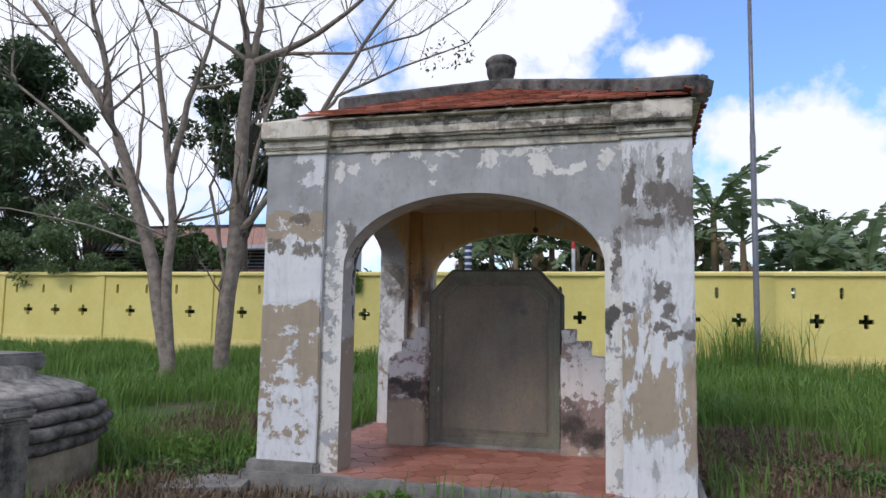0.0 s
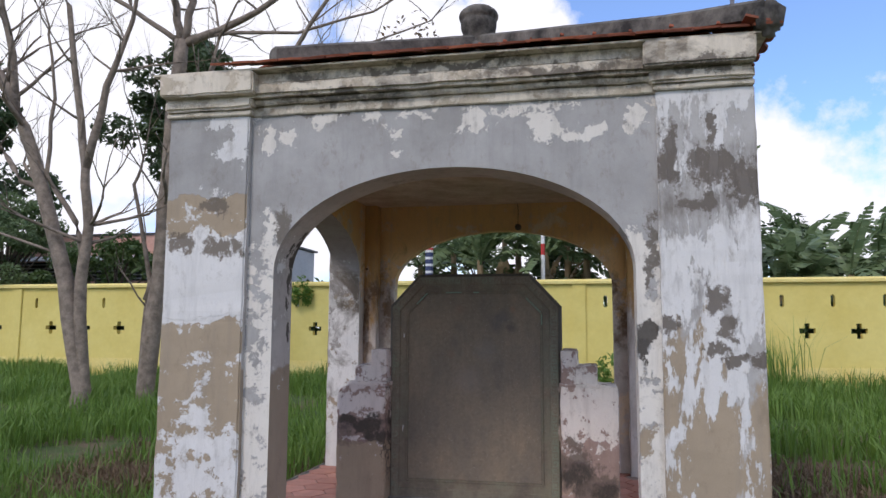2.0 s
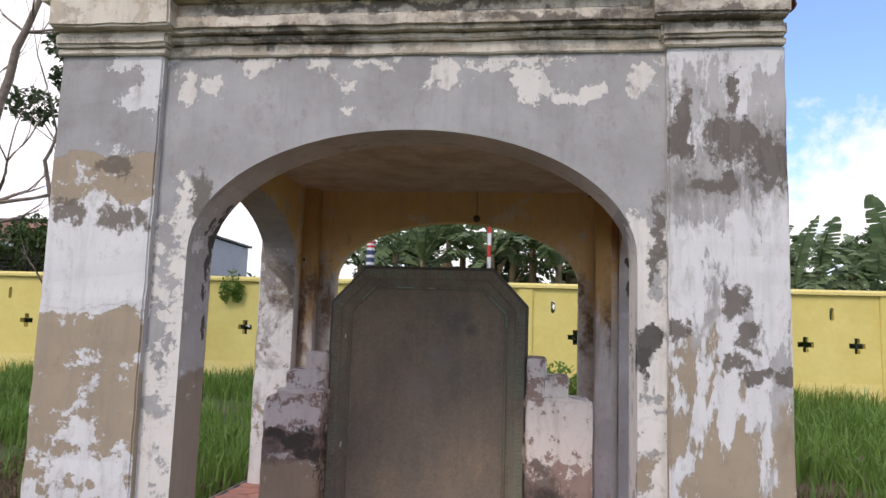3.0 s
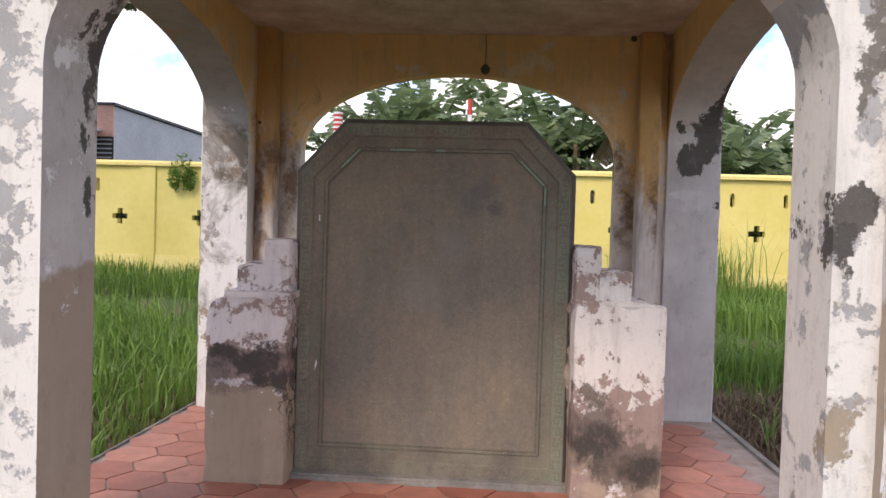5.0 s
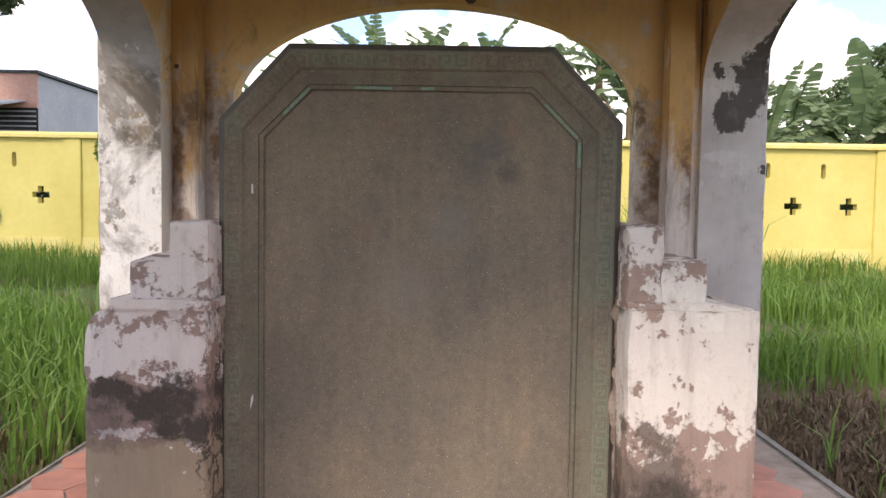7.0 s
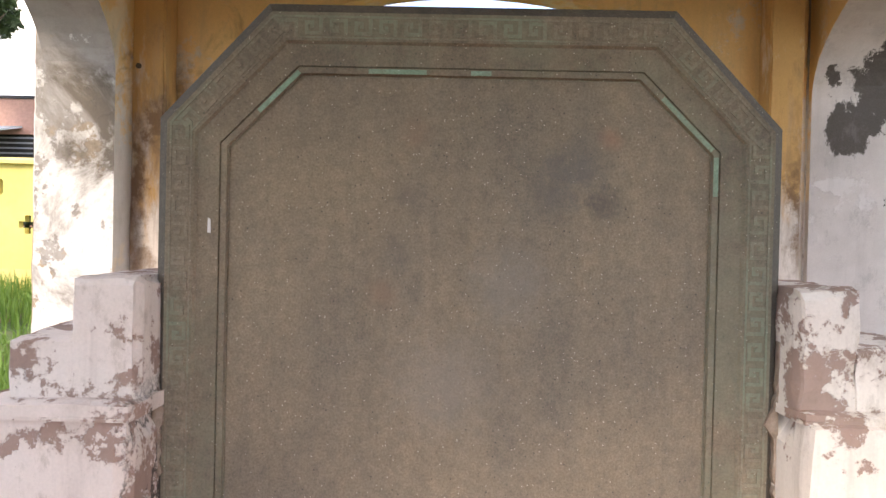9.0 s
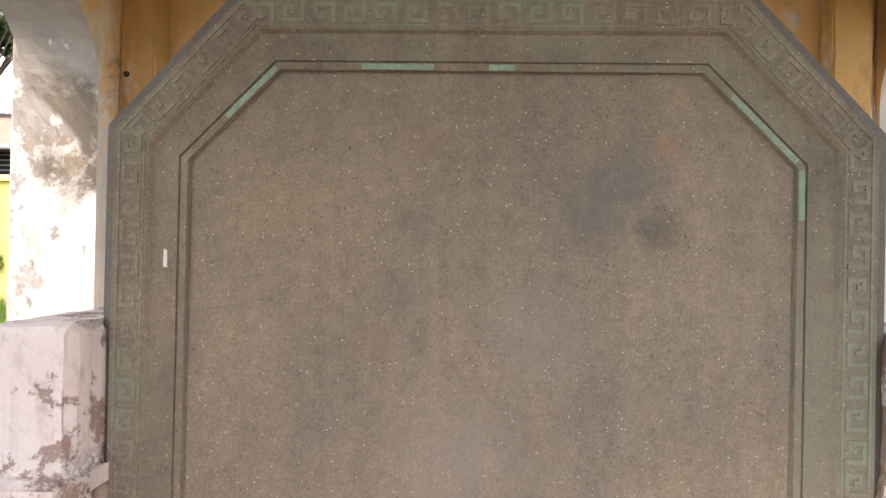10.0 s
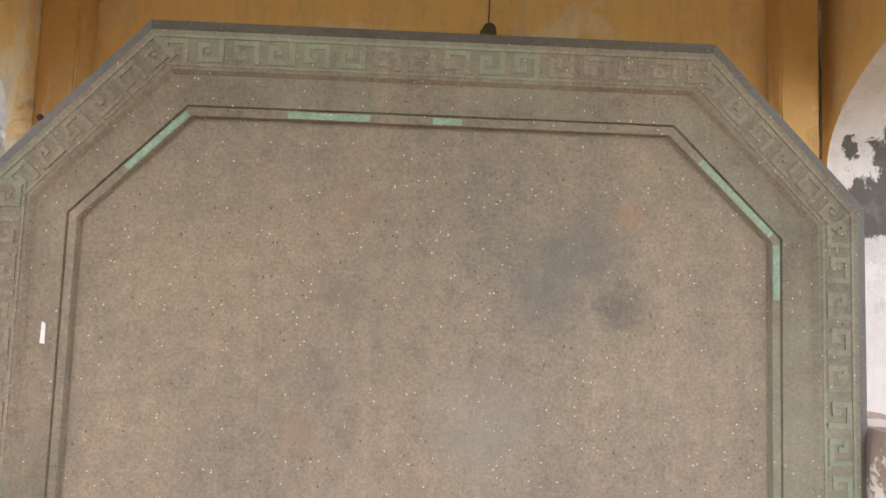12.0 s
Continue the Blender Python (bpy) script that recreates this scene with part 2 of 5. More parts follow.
M_FACE = peeling("plaster_front", TAN, (0.375, 0.37, 0.365), (0.78, 0.735, 0.67),
                 [(0.0, 0.5), (1.0, 0.6), (1.8, 0.85), (2.6, 0.98), (3.2, 0.9)],
                 [(0.0, 0.56), (1.0, 0.56), (1.9, 0.52), (2.1, 0.32), (2.45, 0.28), (2.6, 0.33), (2.72, 0.4), (2.79, 0.46), (3.2, 0.4)],
                 [(0.0, 0.25), (1.0, 0.3), (1.5, 0.36), (2.0, 0.3), (2.4, 0.15), (2.76, 0.26), (2.82, 0.4), (2.9, 0.4), (3.2, 0.4)], (1.3, 5.0, 0.2), (0.11, 0.095, 0.08),
                 soot=[((1.335, 0.05, 1.32), (0.055, 0.3, 0.13))],
                 spots=[((-1.03, 0.05, 2.06), (0.06, 0.3, 0.12)), ((-0.67, 0.05, 2.84), (0.2, 0.3, 0.03)), ((1.38, 0.05, 1.85), (0.03, 0.3, 0.25))],
                 patches=[((0.3, 0.05, 2.74), (0.06, 0.3, 0.07)), ((-1.13, 0.05, 2.66), (0.06, 0.3, 0.1)), ((-0.97, 0.05, 2.68), (0.05, 0.3, 0.06)), ((0.74, 0.05, 2.66), (0.12, 0.3, 0.09)), ((0.97, 0.05, 2.61), (0.16, 0.3, 0.05)),
                          ((1.3, 0.05, 2.68), (0.05, 0.3, 0.1)), ((-0.27, 0.05, 2.69), (0.04, 0.3, 0.025)), ((-0.21, 0.05, 2.55), (0.03, 0.3, 0.03)), ((-0.42, 0.05, 2.79), (0.02, 0.3, 0.05)), ((-0.1, 0.05, 2.79), (0.1, 0.3, 0.025)), ((0.66, 0.05, 2.79), (0.3, 0.3, 0.02)),
                          ((-1.1, 0.05, 2.05), (0.05, 0.3, 0.12)), ((1.3, 0.05, 1.6), (0.06, 0.3, 0.3))])
M_CORNICE = peeling("plaster_cornice", (0.40, 0.33, 0.24), (0.53, 0.46, 0.36), (0.76, 0.68, 0.56),
                    [(0.0, 0.5), (3.2, 0.6)], [(0.0, 0.5), (2.9, 0.5), (3.2, 0.6)], [(0.0, 0.3), (2.8, 0.34), (2.92, 0.42), (3.0, 0.42), (3.06, 0.38), (3.2, 0.36)], (0.5, 2.2, 1.4), (0.1, 0.084, 0.068), spot_edge=0.22,
                    spots=[((-0.62, -0.02, 2.92), (0.4, 0.2, 0.03)), ((-0.9, -0.04, 3.08), (0.2, 0.2, 0.04)), ((0.9, -0.06, 2.98), (0.6, 0.2, 0.035)), ((0.1, -0.03, 3.08), (0.7, 0.2, 0.03)), ((1.7, -0.1, 2.96), (0.3, 0.2, 0.03))])
M_IN = peeling("ochre_inside", (0.8, 0.66, 0.49), (0.64, 0.595, 0.55), (0.84, 0.57, 0.275),
               [(0.0, 0.55), (1.5, 0.6), (2.0, 0.5), (3.2, 0.5)],
               [(0.0, 0.2), (1.0, 0.3), (1.5, 0.38), (1.85, 0.46), (2.1, 0.54), (2.4, 0.58), (3.2, 0.62)],
               [(0.0, 0.3), (1.5, 0.3), (1.95, 0.38), (2.2, 0.3), (3.2, 0.18)], (4.4, 0.9, 2.0), (0.13, 0.08, 0.045), 0.03, 3.6, top_edge=0.035, streak=0.3, spot_edge=0.3,
               spots=[((-1.37, 3.3, 1.88), (0.05, 0.4, 0.16)), ((-1.26, 3.5, 1.6), (0.06, 0.3, 0.3)), ((1.31, 3.5, 1.5), (0.06, 0.3, 0.25)), ((1.24, 3.5, 1.85), (0.03, 0.3, 0.16))])
M_JAMB = peeling("plaster_jamb", (0.42, 0.34, 0.255), (0.36, 0.345, 0.335), (0.84, 0.825, 0.81),
                 [(0.0, 0.35), (0.9, 0.5), (1.9, 0.6), (3.2, 0.6)],
                 [(0.0, 0.56), (0.6, 0.6), (1.2, 0.58), (1.7, 0.52), (2.0, 0.46), (2.25, 0.3), (3.2, 0.1)],
                 [(0.0, 0.36), (0.8, 0.36), (1.2, 0.42), (1.5, 0.5), (2.0, 0.5), (2.2, 0.36), (3.2, 0.2)], (9.1, 3.3, 0.1), (0.1, 0.085, 0.07),
                 soot=[((1.95, 3.4, 2.32), (0.07, 0.4, 0.2)), ((1.78, 3.45, 2.07), (0.11, 0.4, 0.07)), ((1.78, 3.45, 1.86), (0.06, 0.4, 0.12)), ((1.68, 3.45, 1.95), (0.05, 0.4, 0.05)), ((1.87, 3.45, 2.02), (0.07, 0.4, 0.1)),
                       ((-1.05, 0.22, 1.85), (0.2, 0.05, 0.28)), ((-1.05, 0.28, 1.35), (0.2, 0.04, 0.1)), ((-1.05, 0.12, 1.62), (0.2, 0.03, 0.06)), ((1.96, 3.46, 1.55), (0.03, 0.1, 0.1))])
M_JAMB_F = peeling("plaster_front_jamb", (0.36, 0.29, 0.22), (0.5, 0.475, 0.46), (0.8, 0.78, 0.76),
                   [(0.0, 0.05), (1.0, 0.1), (1.1, 0.5), (1.2, 0.95), (3.2, 0.95)],
                   [(0.0, 0.34), (1.0, 0.36), (1.2, 0.4), (1.9, 0.44), (2.2, 0.2), (3.2, 0.1)],
                   [(0.0, 0.2), (1.2, 0.26), (1.9, 0.3), (2.3, 0.36), (3.2, 0.3)], (9.1, 3.3, 0.1), (0.1, 0.085, 0.07), mid_edge=0.05,
                   soot=[((-1.05, 0.33, 1.85), (0.2, 0.04, 0.22)), ((-1.05, 0.32, 1.35), (0.2, 0.03, 0.07)), ((-1.05, 0.24, 1.9), (0.2, 0.025, 0.06)), ((-1.05, 0.26, 1.55), (0.2, 0.03, 0.05))], soot_edge=0.08)
M_JAMB_R = peeling("smooth_side_plaster", (0.46, 0.42, 0.39), (0.56, 0.525, 0.51), (0.66, 0.62, 0.6),
                   [(0.0, 0.8), (1.0, 0.9), (3.2, 0.9)],
                   [(0.0, 0.3), (0.8, 0.36), (1.6, 0.44), (2.0, 0.36), (3.2, 0.2)],
                   [(0.0, 0.24), (0.6, 0.2), (2.0, 0.24), (3.2, 0.22)], (2.1, 6.3, 0.1), (0.2, 0.17, 0.15), mid_edge=0.12,
                   soot=[((1.97, 3.42, 2.33), (0.06, 0.4, 0.17)), ((1.8, 3.45, 1.87), (0.12, 0.4, 0.11)), ((1.675, 3.45, 2.09), (0.035, 0.4, 0.07)), ((1.91, 3.45, 2.08), (0.11, 0.4, 0.22)), ((1.985, 3.45, 1.53), (0.03, 0.1, 0.03))])
M_POST = peeling("stained_corner_post", (0.5, 0.33, 0.2), (0.66, 0.61, 0.57), (0.62, 0.38, 0.15),
                 [(0.0, 0.7), (1.3, 0.6), (2.0, 0.5), (3.2, 0.4)],
                 [(0.0, 0.24), (1.0, 0.34), (1.6, 0.44), (2.0, 0.56), (2.3, 0.66), (3.2, 0.7)],
                 [(0.0, 0.3), (1.0, 0.42), (1.5, 0.46), (2.0, 0.4), (2.3, 0.24), (3.2, 0.2)], (6.4, 0.9, 1.0), (0.13, 0.075, 0.04), 0.03, 5.0, tall=0.3, top_edge=0.06, streak=0.5, spot_edge=0.3,
                 spots=[((-1.375, 3.35, 1.78), (0.045, 0.2, 0.13)), ((-1.47, 3.35, 1.5), (0.05, 0.2, 0.3)), ((1.5, 3.36, 1.5), (0.04, 0.2, 0.22))])
M_BLOCK_L = peeling("plaster_block_left", (0.40, 0.31, 0.22), (0.34, 0.245, 0.215), (0.80, 0.72, 0.68),
                    [(0.0, 0.1), (0.4, 0.2), (0.5, 0.8), (3.2, 0.9)], [(0.0, 0.3), (0.42, 0.42), (0.55, 0.36), (0.62, 0.48), (0.85, 0.5), (0.95, 0.54), (3.2, 0.56)],
                    [(0.0, 0.2), (0.35, 0.22), (0.42, 0.42), (0.6, 0.46), (0.66, 0.3), (3.2, 0.2)], (2.0, 7.1, 0.3), (0.08, 0.062, 0.055),
                    soot=[((-0.92, 1.62, 0.57), (0.2, 0.5, 0.06)), ((-0.83, 1.62, 0.48), (0.1, 0.5, 0.07)), ((-1.1, 1.62, 0.6), (0.08, 0.5, 0.045)), ((-0.745, 1.8, 0.5), (0.012, 0.2, 0.45))],
                    patches=[((-1.06, 1.62, 0.72), (0.11, 0.4, 0.06)), ((-0.88, 1.62, 0.77), (0.12, 0.4, 0.07)), ((-0.82, 1.62, 0.68), (0.07, 0.4, 0.05)), ((-1.05, 1.62, 0.45), (0.08, 0.4, 0.03)), ((-0.85, 1.62, 1.0), (0.08, 0.4, 0.07)), ((-0.8, 1.62, 1.14), (0.06, 0.4, 0.05))], top_scale=8, soot_edge=0.12)
M_BLOCK_R = peeling("plaster_block_right", (0.44, 0.33, 0.25), (0.34, 0.25, 0.217), (0.82, 0.765, 0.705),
                    [(0.0, 0.4), (0.4, 0.7), (3.2, 0.6)], [(0.0, 0.42), (0.25, 0.36), (0.45, 0.5), (0.6, 0.6), (0.9, 0.6), (0.96, 0.5), (3.2, 0.48)],
                    [(0.0, 0.4), (0.2, 0.42), (0.35, 0.36), (0.5, 0.22), (3.2, 0.22)], (5.5, 2.6, 1.1), (0.11, 0.085, 0.07), soot=[((0.86, 1.64, 0.2), (0.12, 0.5, 0.1)), ((1.1, 1.64, 0.1), (0.1, 0.5, 0.07))], soot_edge=0.2,
                    spots=[((0.85, 1.64, 0.3), (0.14, 0.5, 0.14)), ((1.05, 1.64, 0.12), (0.2, 0.5, 0.14)), ((0.81, 1.64, 0.48), (0.05, 0.5, 0.07))], top_scale=8)


def plain(name, a, b_col, scale, rough=0.85, bump=0.3, scale2=None, dist=0.01, metal=0.0, fine=0.35):
    """A surface of two tones at two scales with fine relief."""
    m, n, l, b = mat(name, rough)
    pos = position(n)
    f1 = noise_node(n, l, pos, scale, 7, 0.65)
    f2 = noise_node(n, l, pos, scale2 or scale * 14, 5, 0.6)
    c = mix_node(n, l, ramp_node(n, l, f1, [(0.35, 0.0), (0.68, 1.0)]), a, b_col)
    c = mix_node(n, l, fine, c, ramp_node(n, l, f2, [(0.3, 0.45), (0.7, 1.0)]), "MULTIPLY")
    l.new(c, b.inputs["Base Color"])
    b.inputs["Metallic"].default_value = metal
    bump_node(n, l, b, math_node(n, l, "ADD", f1, math_node(n, l, "MULTIPLY", f2, 0.5)), bump, dist)
    return m


def varied(name, dark, light, rough=0.6, island=False, bump=0.2, scale=20):
    """One tone for each piece, between dark and light."""
    m, n, l, b = mat(name, rough)
    if island:
        r = n.new("ShaderNodeNewGeometry").outputs["Random Per Island"]
    else:
        r = n.new("ShaderNodeObjectInfo").outputs["Random"]
    f = noise_node(n, l, position(n), scale, 6, 0.65)
    c = mix_node(n, l, r, dark, light)
    c = mix_node(n, l, 0.5, c, ramp_node(n, l, f, [(0.3, 0.4), (0.65, 1.0)]), "MULTIPLY")
    l.new(c, b.inputs["Base Color"])
    bump_node(n, l, b, f, bump, 0.006)
    return m


M_CEIL = plain("ceiling_plaster", (0.5, 0.41, 0.31), (0.78, 0.7, 0.6), 3.2, 0.9, 0.3)
M_CONC = plain("grey_concrete", (0.15, 0.14, 0.125), (0.34, 0.315, 0.28), 4, 0.9, 0.5)
M_RIDGE = plain("weathered_ridge", (0.025, 0.023, 0.021), (0.22, 0.2, 0.175), 4.5, 0.9, 0.6)
M_ROOF = varied("roof_tile", (0.17, 0.045, 0.022), (0.42, 0.12, 0.055), 0.75, False, 0.4, 18)
M_ROOF_J = varied("roof_tile_joined", (0.17, 0.045, 0.022), (0.42, 0.12, 0.055), 0.75, True, 0.4, 18)
M_SKIN = plain("old_plaster_skin", (0.2, 0.15, 0.115), (0.5, 0.41, 0.34), 16, 0.9, 0.5)
M_MORTAR = plain("floor_mortar", (0.26, 0.2, 0.17), (0.42, 0.35, 0.31), 6, 0.9, 0.4)
M_FLOOR = varied("terracotta_tile", (0.34, 0.12, 0.078), (0.5, 0.215, 0.15), 0.5, False, 0.25, 9)
M_FLOOR_J = varied("terracotta_tile_joined", (0.34, 0.12, 0.078), (0.5, 0.215, 0.15), 0.5, True, 0.25, 9)
M_YELLOW = plain("yellow_paint", (0.66, 0.54, 0.15), (0.74, 0.63, 0.21), 0.9, 0.75, 0.03, 9, fine=0.12)
M_YCAP = plain("yellow_coping_paint", (0.78, 0.63, 0.2), (0.82, 0.7, 0.28), 2.0, 0.75, 0.15, 40)
M_TOMB = plain("dark_tomb_stone", (0.035, 0.032, 0.03), (0.27, 0.24, 0.21), 6.5, 0.9, 0.9, 40, 0.02)
M_TOMB_TOP = plain("worn_tomb_top", (0.09, 0.082, 0.072), (0.5, 0.45, 0.38), 6.0, 0.9, 0.6)
M_TOMB_L = plain("tan_tomb_plaster", (0.2, 0.16, 0.11), (0.42, 0.35, 0.26), 3.0, 0.9, 0.5)
M_BARK = plain("grey_bark", (0.15, 0.12, 0.095), (0.33, 0.27, 0.215), 7, 0.9, 0.8, 60, 0.012)
M_BARK_D = plain("dark_bark", (0.06, 0.05, 0.04), (0.14, 0.11, 0.085), 7, 0.9, 0.8, 60, 0.012)
M_POLE = plain("galvanised_pole", (0.15, 0.15, 0.175), (0.24, 0.235, 0.26), 3, 0.5, 0.1, 40, 0.005, 0.3)
M_PINKWALL = plain("pink_house_paint", (0.62, 0.35, 0.28), (0.70, 0.43, 0.35), 0.9, 0.85, 0.1)
M_GREYWALL = plain("grey_house_render", (0.40, 0.42, 0.46), (0.5, 0.52, 0.56), 0.8, 0.85, 0.1)
M_SHEET = plain("dark_roof_sheet", (0.03, 0.03, 0.035), (0.08, 0.08, 0.09), 1.5, 0.6, 0.1)
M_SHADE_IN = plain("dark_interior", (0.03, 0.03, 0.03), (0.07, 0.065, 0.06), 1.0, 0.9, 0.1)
M_RED = plain("red_paint", (0.5, 0.03, 0.03), (0.6, 0.05, 0.045), 3, 0.5, 0.05)
M_WHITE = plain("white_paint", (0.7, 0.7, 0.7), (0.8, 0.8, 0.8), 3, 0.5, 0.05)
M_BLUE = plain("dark_blue_paint", (0.03, 0.045, 0.12), (0.05, 0.07, 0.17), 3, 0.5, 0.05)


def leafy(name, dark, light, rough=0.5, trans=0.25, island=True):
    m, n, l, b = mat(name, rough)
    r = n.new("ShaderNodeNewGeometry").outputs["Random Per Island"]
    f = noise_node(n, l, position(n), 0.8, 4, 0.6)
    c = mix_node(n, l, math_node(n, l, "ADD", math_node(n, l, "MULTIPLY", r, 0.6), math_node(n, l, "MULTIPLY", f, 0.4)), dark, light)
    l.new(c, b.inputs["Base Color"])
    t = n.new("ShaderNodeBsdfTranslucent")
    l.new(c, t.inputs["Color"])
    x = n.new("ShaderNodeMixShader")
    x.inputs[0].default_value = trans
    l.new(b.outputs[0], x.inputs[1])
    l.new(t.outputs[0], x.inputs[2])
    l.new(x.outputs[0], n["Material Output"].inputs["Surface"])
    return m


M_LEAF_D = leafy("dark_leaf", (0.032, 0.058, 0.028), (0.1, 0.15, 0.06))
M_LEAF_M = leafy("mid_leaf", (0.035, 0.07, 0.02), (0.11, 0.17, 0.05))
M_BANANA = leafy("banana_leaf", (0.09, 0.15, 0.06), (0.3, 0.38, 0.19), 0.38, 0.4)
M_BAN_DRY = leafy("dry_banana_leaf", (0.12, 0.085, 0.045), (0.3, 0.23, 0.13), 0.8, 0.2)
M_GRASS = leafy("grass_blade", (0.06, 0.13, 0.018), (0.225, 0.36, 0.07), 0.55, 0.4)
M_FEATHER = leafy("feathery_leaf", (0.08, 0.125, 0.055), (0.21, 0.29, 0.13), 0.5, 0.4)
M_COVER = leafy("ground_cover_leaf", (0.045, 0.095, 0.02), (0.13, 0.22, 0.05), 0.5, 0.3)
M_DRY = leafy("dry_grass", (0.075, 0.05, 0.03), (0.27, 0.19, 0.115), 0.8, 0.15)


def ground_material():
    m, n, l, b = mat("soil_and_grass", 0.95)
    pos = position(n)
    f = noise_node(n, l, pos, 0.55, 8, 0.65)
    g = noise_node(n, l, pos, 26, 6, 0.7)
    soil = mix_node(n, l, g, (0.065, 0.043, 0.026), (0.21, 0.148, 0.095))
    green = mix_node(n, l, g, (0.03, 0.055, 0.012), (0.085, 0.14, 0.03))
    cover = ramp_node(n, l, f, [(0.42, 0.0), (0.52, 1.0)])
    for place, r in (((3.2, 2.4, -0.2), 1.7), ((2.9, 4.1, -0.2), 1.3), ((3.7, 4.5, -0.2), 1.1), ((3.3, 0.5, -0.2), 1.5), ((4.9, 0.6, -0.2), 1.4), ((-3.6, 2.2, -0.2), 0.9), ((-2.3, -0.5, -0.25), 1.2)):
        k = n.new("ShaderNodeVectorMath")
        k.operation = "DISTANCE"
        l.new(pos, k.inputs[0])
        k.inputs[1].default_value = place
        s = math_node(n, l, "ADD", math_node(n, l, "DIVIDE", k.outputs["Value"], r), math_node(n, l, "SUBTRACT", f, 0.5))
        cover = math_node(n, l, "MULTIPLY", cover, ramp_node(n, l, math_node(n, l, "MULTIPLY", s, 0.5), [(0.4, 0.0), (0.52, 1.0)]))
    l.new(mix_node(n, l, cover, soil, green), b.inputs["Base Color"])
    bump_node(n, l, b, g, 0.9, 0.03)
    return m


M_GROUND = ground_material()


def stele_material(name, base, dark, light, patina, patina_amount):
    """Fine terrazzo: sandy ground, pale grit, soft dark rubbings and vertical streaks."""
    m, n, l, b = mat(name, 0.82)
    pos = position(n)
    f1 = ramp_node(n, l, noise_node(n, l, stretched(n, l, pos, (1, 1, 0.55)), 4.0, 9, 0.7), [(0.34, 0.0), (0.66, 1.0)])
    f2 = noise_node(n, l, pos, 170, 5, 0.75)
    f3 = noise_node(n, l, stretched(n, l, pos, (11, 11, 0.7)), 1.7, 7, 0.7)
    grit = n.new("ShaderNodeTexVoronoi")
    grit.inputs["Scale"].default_value = 150
    l.new(pos, grit.inputs["Vector"])
    col = mix_node(n, l, f1, dark, base)
    col = mix_node(n, l, math_node(n, l, "MULTIPLY", ramp_node(n, l, f3, [(0.42, 0.0), (0.7, 1.0)]), 0.3), col, tuple(v * 0.8 for v in dark))
    col = mix_node(n, l, 0.52, col, ramp_node(n, l, f2, [(0.32, 0.34), (0.64, 1.2)]), "MULTIPLY")
    f5 = noise_node(n, l, pos, 38, 8, 0.8)
    col = mix_node(n, l, 0.3, col, ramp_node(n, l, f5, [(0.36, 0.5), (0.62, 1.36)]), "MULTIPLY")
    pick = n.new("ShaderNodeSeparateColor")
    l.new(grit.outputs["Color"], pick.inputs[0])
    dot = math_node(n, l, "MULTIPLY", math_node(n, l, "LESS_THAN", grit.outputs["Distance"], 0.22), math_node(n, l, "GREATER_THAN", pick.outputs[0], 0.94))
    col = mix_node(n, l, math_node(n, l, "MULTIPLY", dot, 0.75), col, light)
    hole = math_node(n, l, "MULTIPLY", math_node(n, l, "LESS_THAN", grit.outputs["Distance"], 0.3), math_node(n, l, "LESS_THAN", pick.outputs[0], 0.02))
    col = mix_node(n, l, math_node(n, l, "MULTIPLY", hole, 0.7), col, (0.05, 0.045, 0.04))
    if not patina_amount:
        for place, r, tone, amount in (((0.34, 1.81, 1.555), 0.035, (0.27, 0.15, 0.1), 0.6), ((-0.13, 1.81, 1.56), 0.05, (0.2, 0.135, 0.095), 0.5), ((-0.14, 1.81, 1.4), 0.05, (0.12, 0.105, 0.09), 0.45), ((-0.2, 1.81, 1.17), 0.05, (0.2, 0.135, 0.095), 0.5), ((-0.17, 1.81, 1.28), 0.07, (0.13, 0.115, 0.1), 0.35), ((0.1, 1.81, 1.2), 0.12, (0.21, 0.2, 0.18), 0.4), ((-0.05, 1.81, 0.95), 0.16, (0.22, 0.205, 0.185), 0.4),
                                       ((0.27, 1.81, 1.49), 0.1, (0.1, 0.1, 0.1), 0.55), ((0.2, 1.81, 1.43), 0.09, (0.1, 0.1, 0.1), 0.45), ((0.33, 1.81, 1.4), 0.055, (0.07, 0.068, 0.066), 0.7), ((-0.48, 1.81, 1.43), 0.015, (0.1, 0.09, 0.085), 0.7)):
            k = n.new("ShaderNodeVectorMath")
            k.operation = "DISTANCE"
            l.new(pos, k.inputs[0])
            k.inputs[1].default_value = place
            s = math_node(n, l, "ADD", math_node(n, l, "DIVIDE", k.outputs["Value"], r), math_node(n, l, "MULTIPLY", noise_node(n, l, pos, 22, 8, 0.8), 1.9))
            col = mix_node(n, l, math_node(n, l, "MULTIPLY", ramp_node(n, l, math_node(n, l, "MULTIPLY", s, 0.5), [(0.6, 1.0), (1.0, 0.0)]), amount), col, tone)
    if patina_amount:
        f4 = noise_node(n, l, pos, 4.0, 7, 0.7)
        across = n.new("ShaderNodeSeparateXYZ")
        l.new(pos, across.inputs[0])
        f4 = math_node(n, l, "ADD", f4, math_node(n, l, "MULTIPLY", across.outputs["X"], 0.07))
        col = mix_node(n, l, math_node(n, l, "MULTIPLY", ramp_node(n, l, f4, [(0.45, 0.0), (0.6, 1.0)]), patina_amount), col, patina)
    l.new(col, b.inputs["Base Color"])
    bump_node(n, l, b, math_node(n, l, "ADD", math_node(n, l, "MULTIPLY", f2, 0.7), math_node(n, l, "MULTIPLY", f1, 0.3)), 0.35, 0.003)
    return m


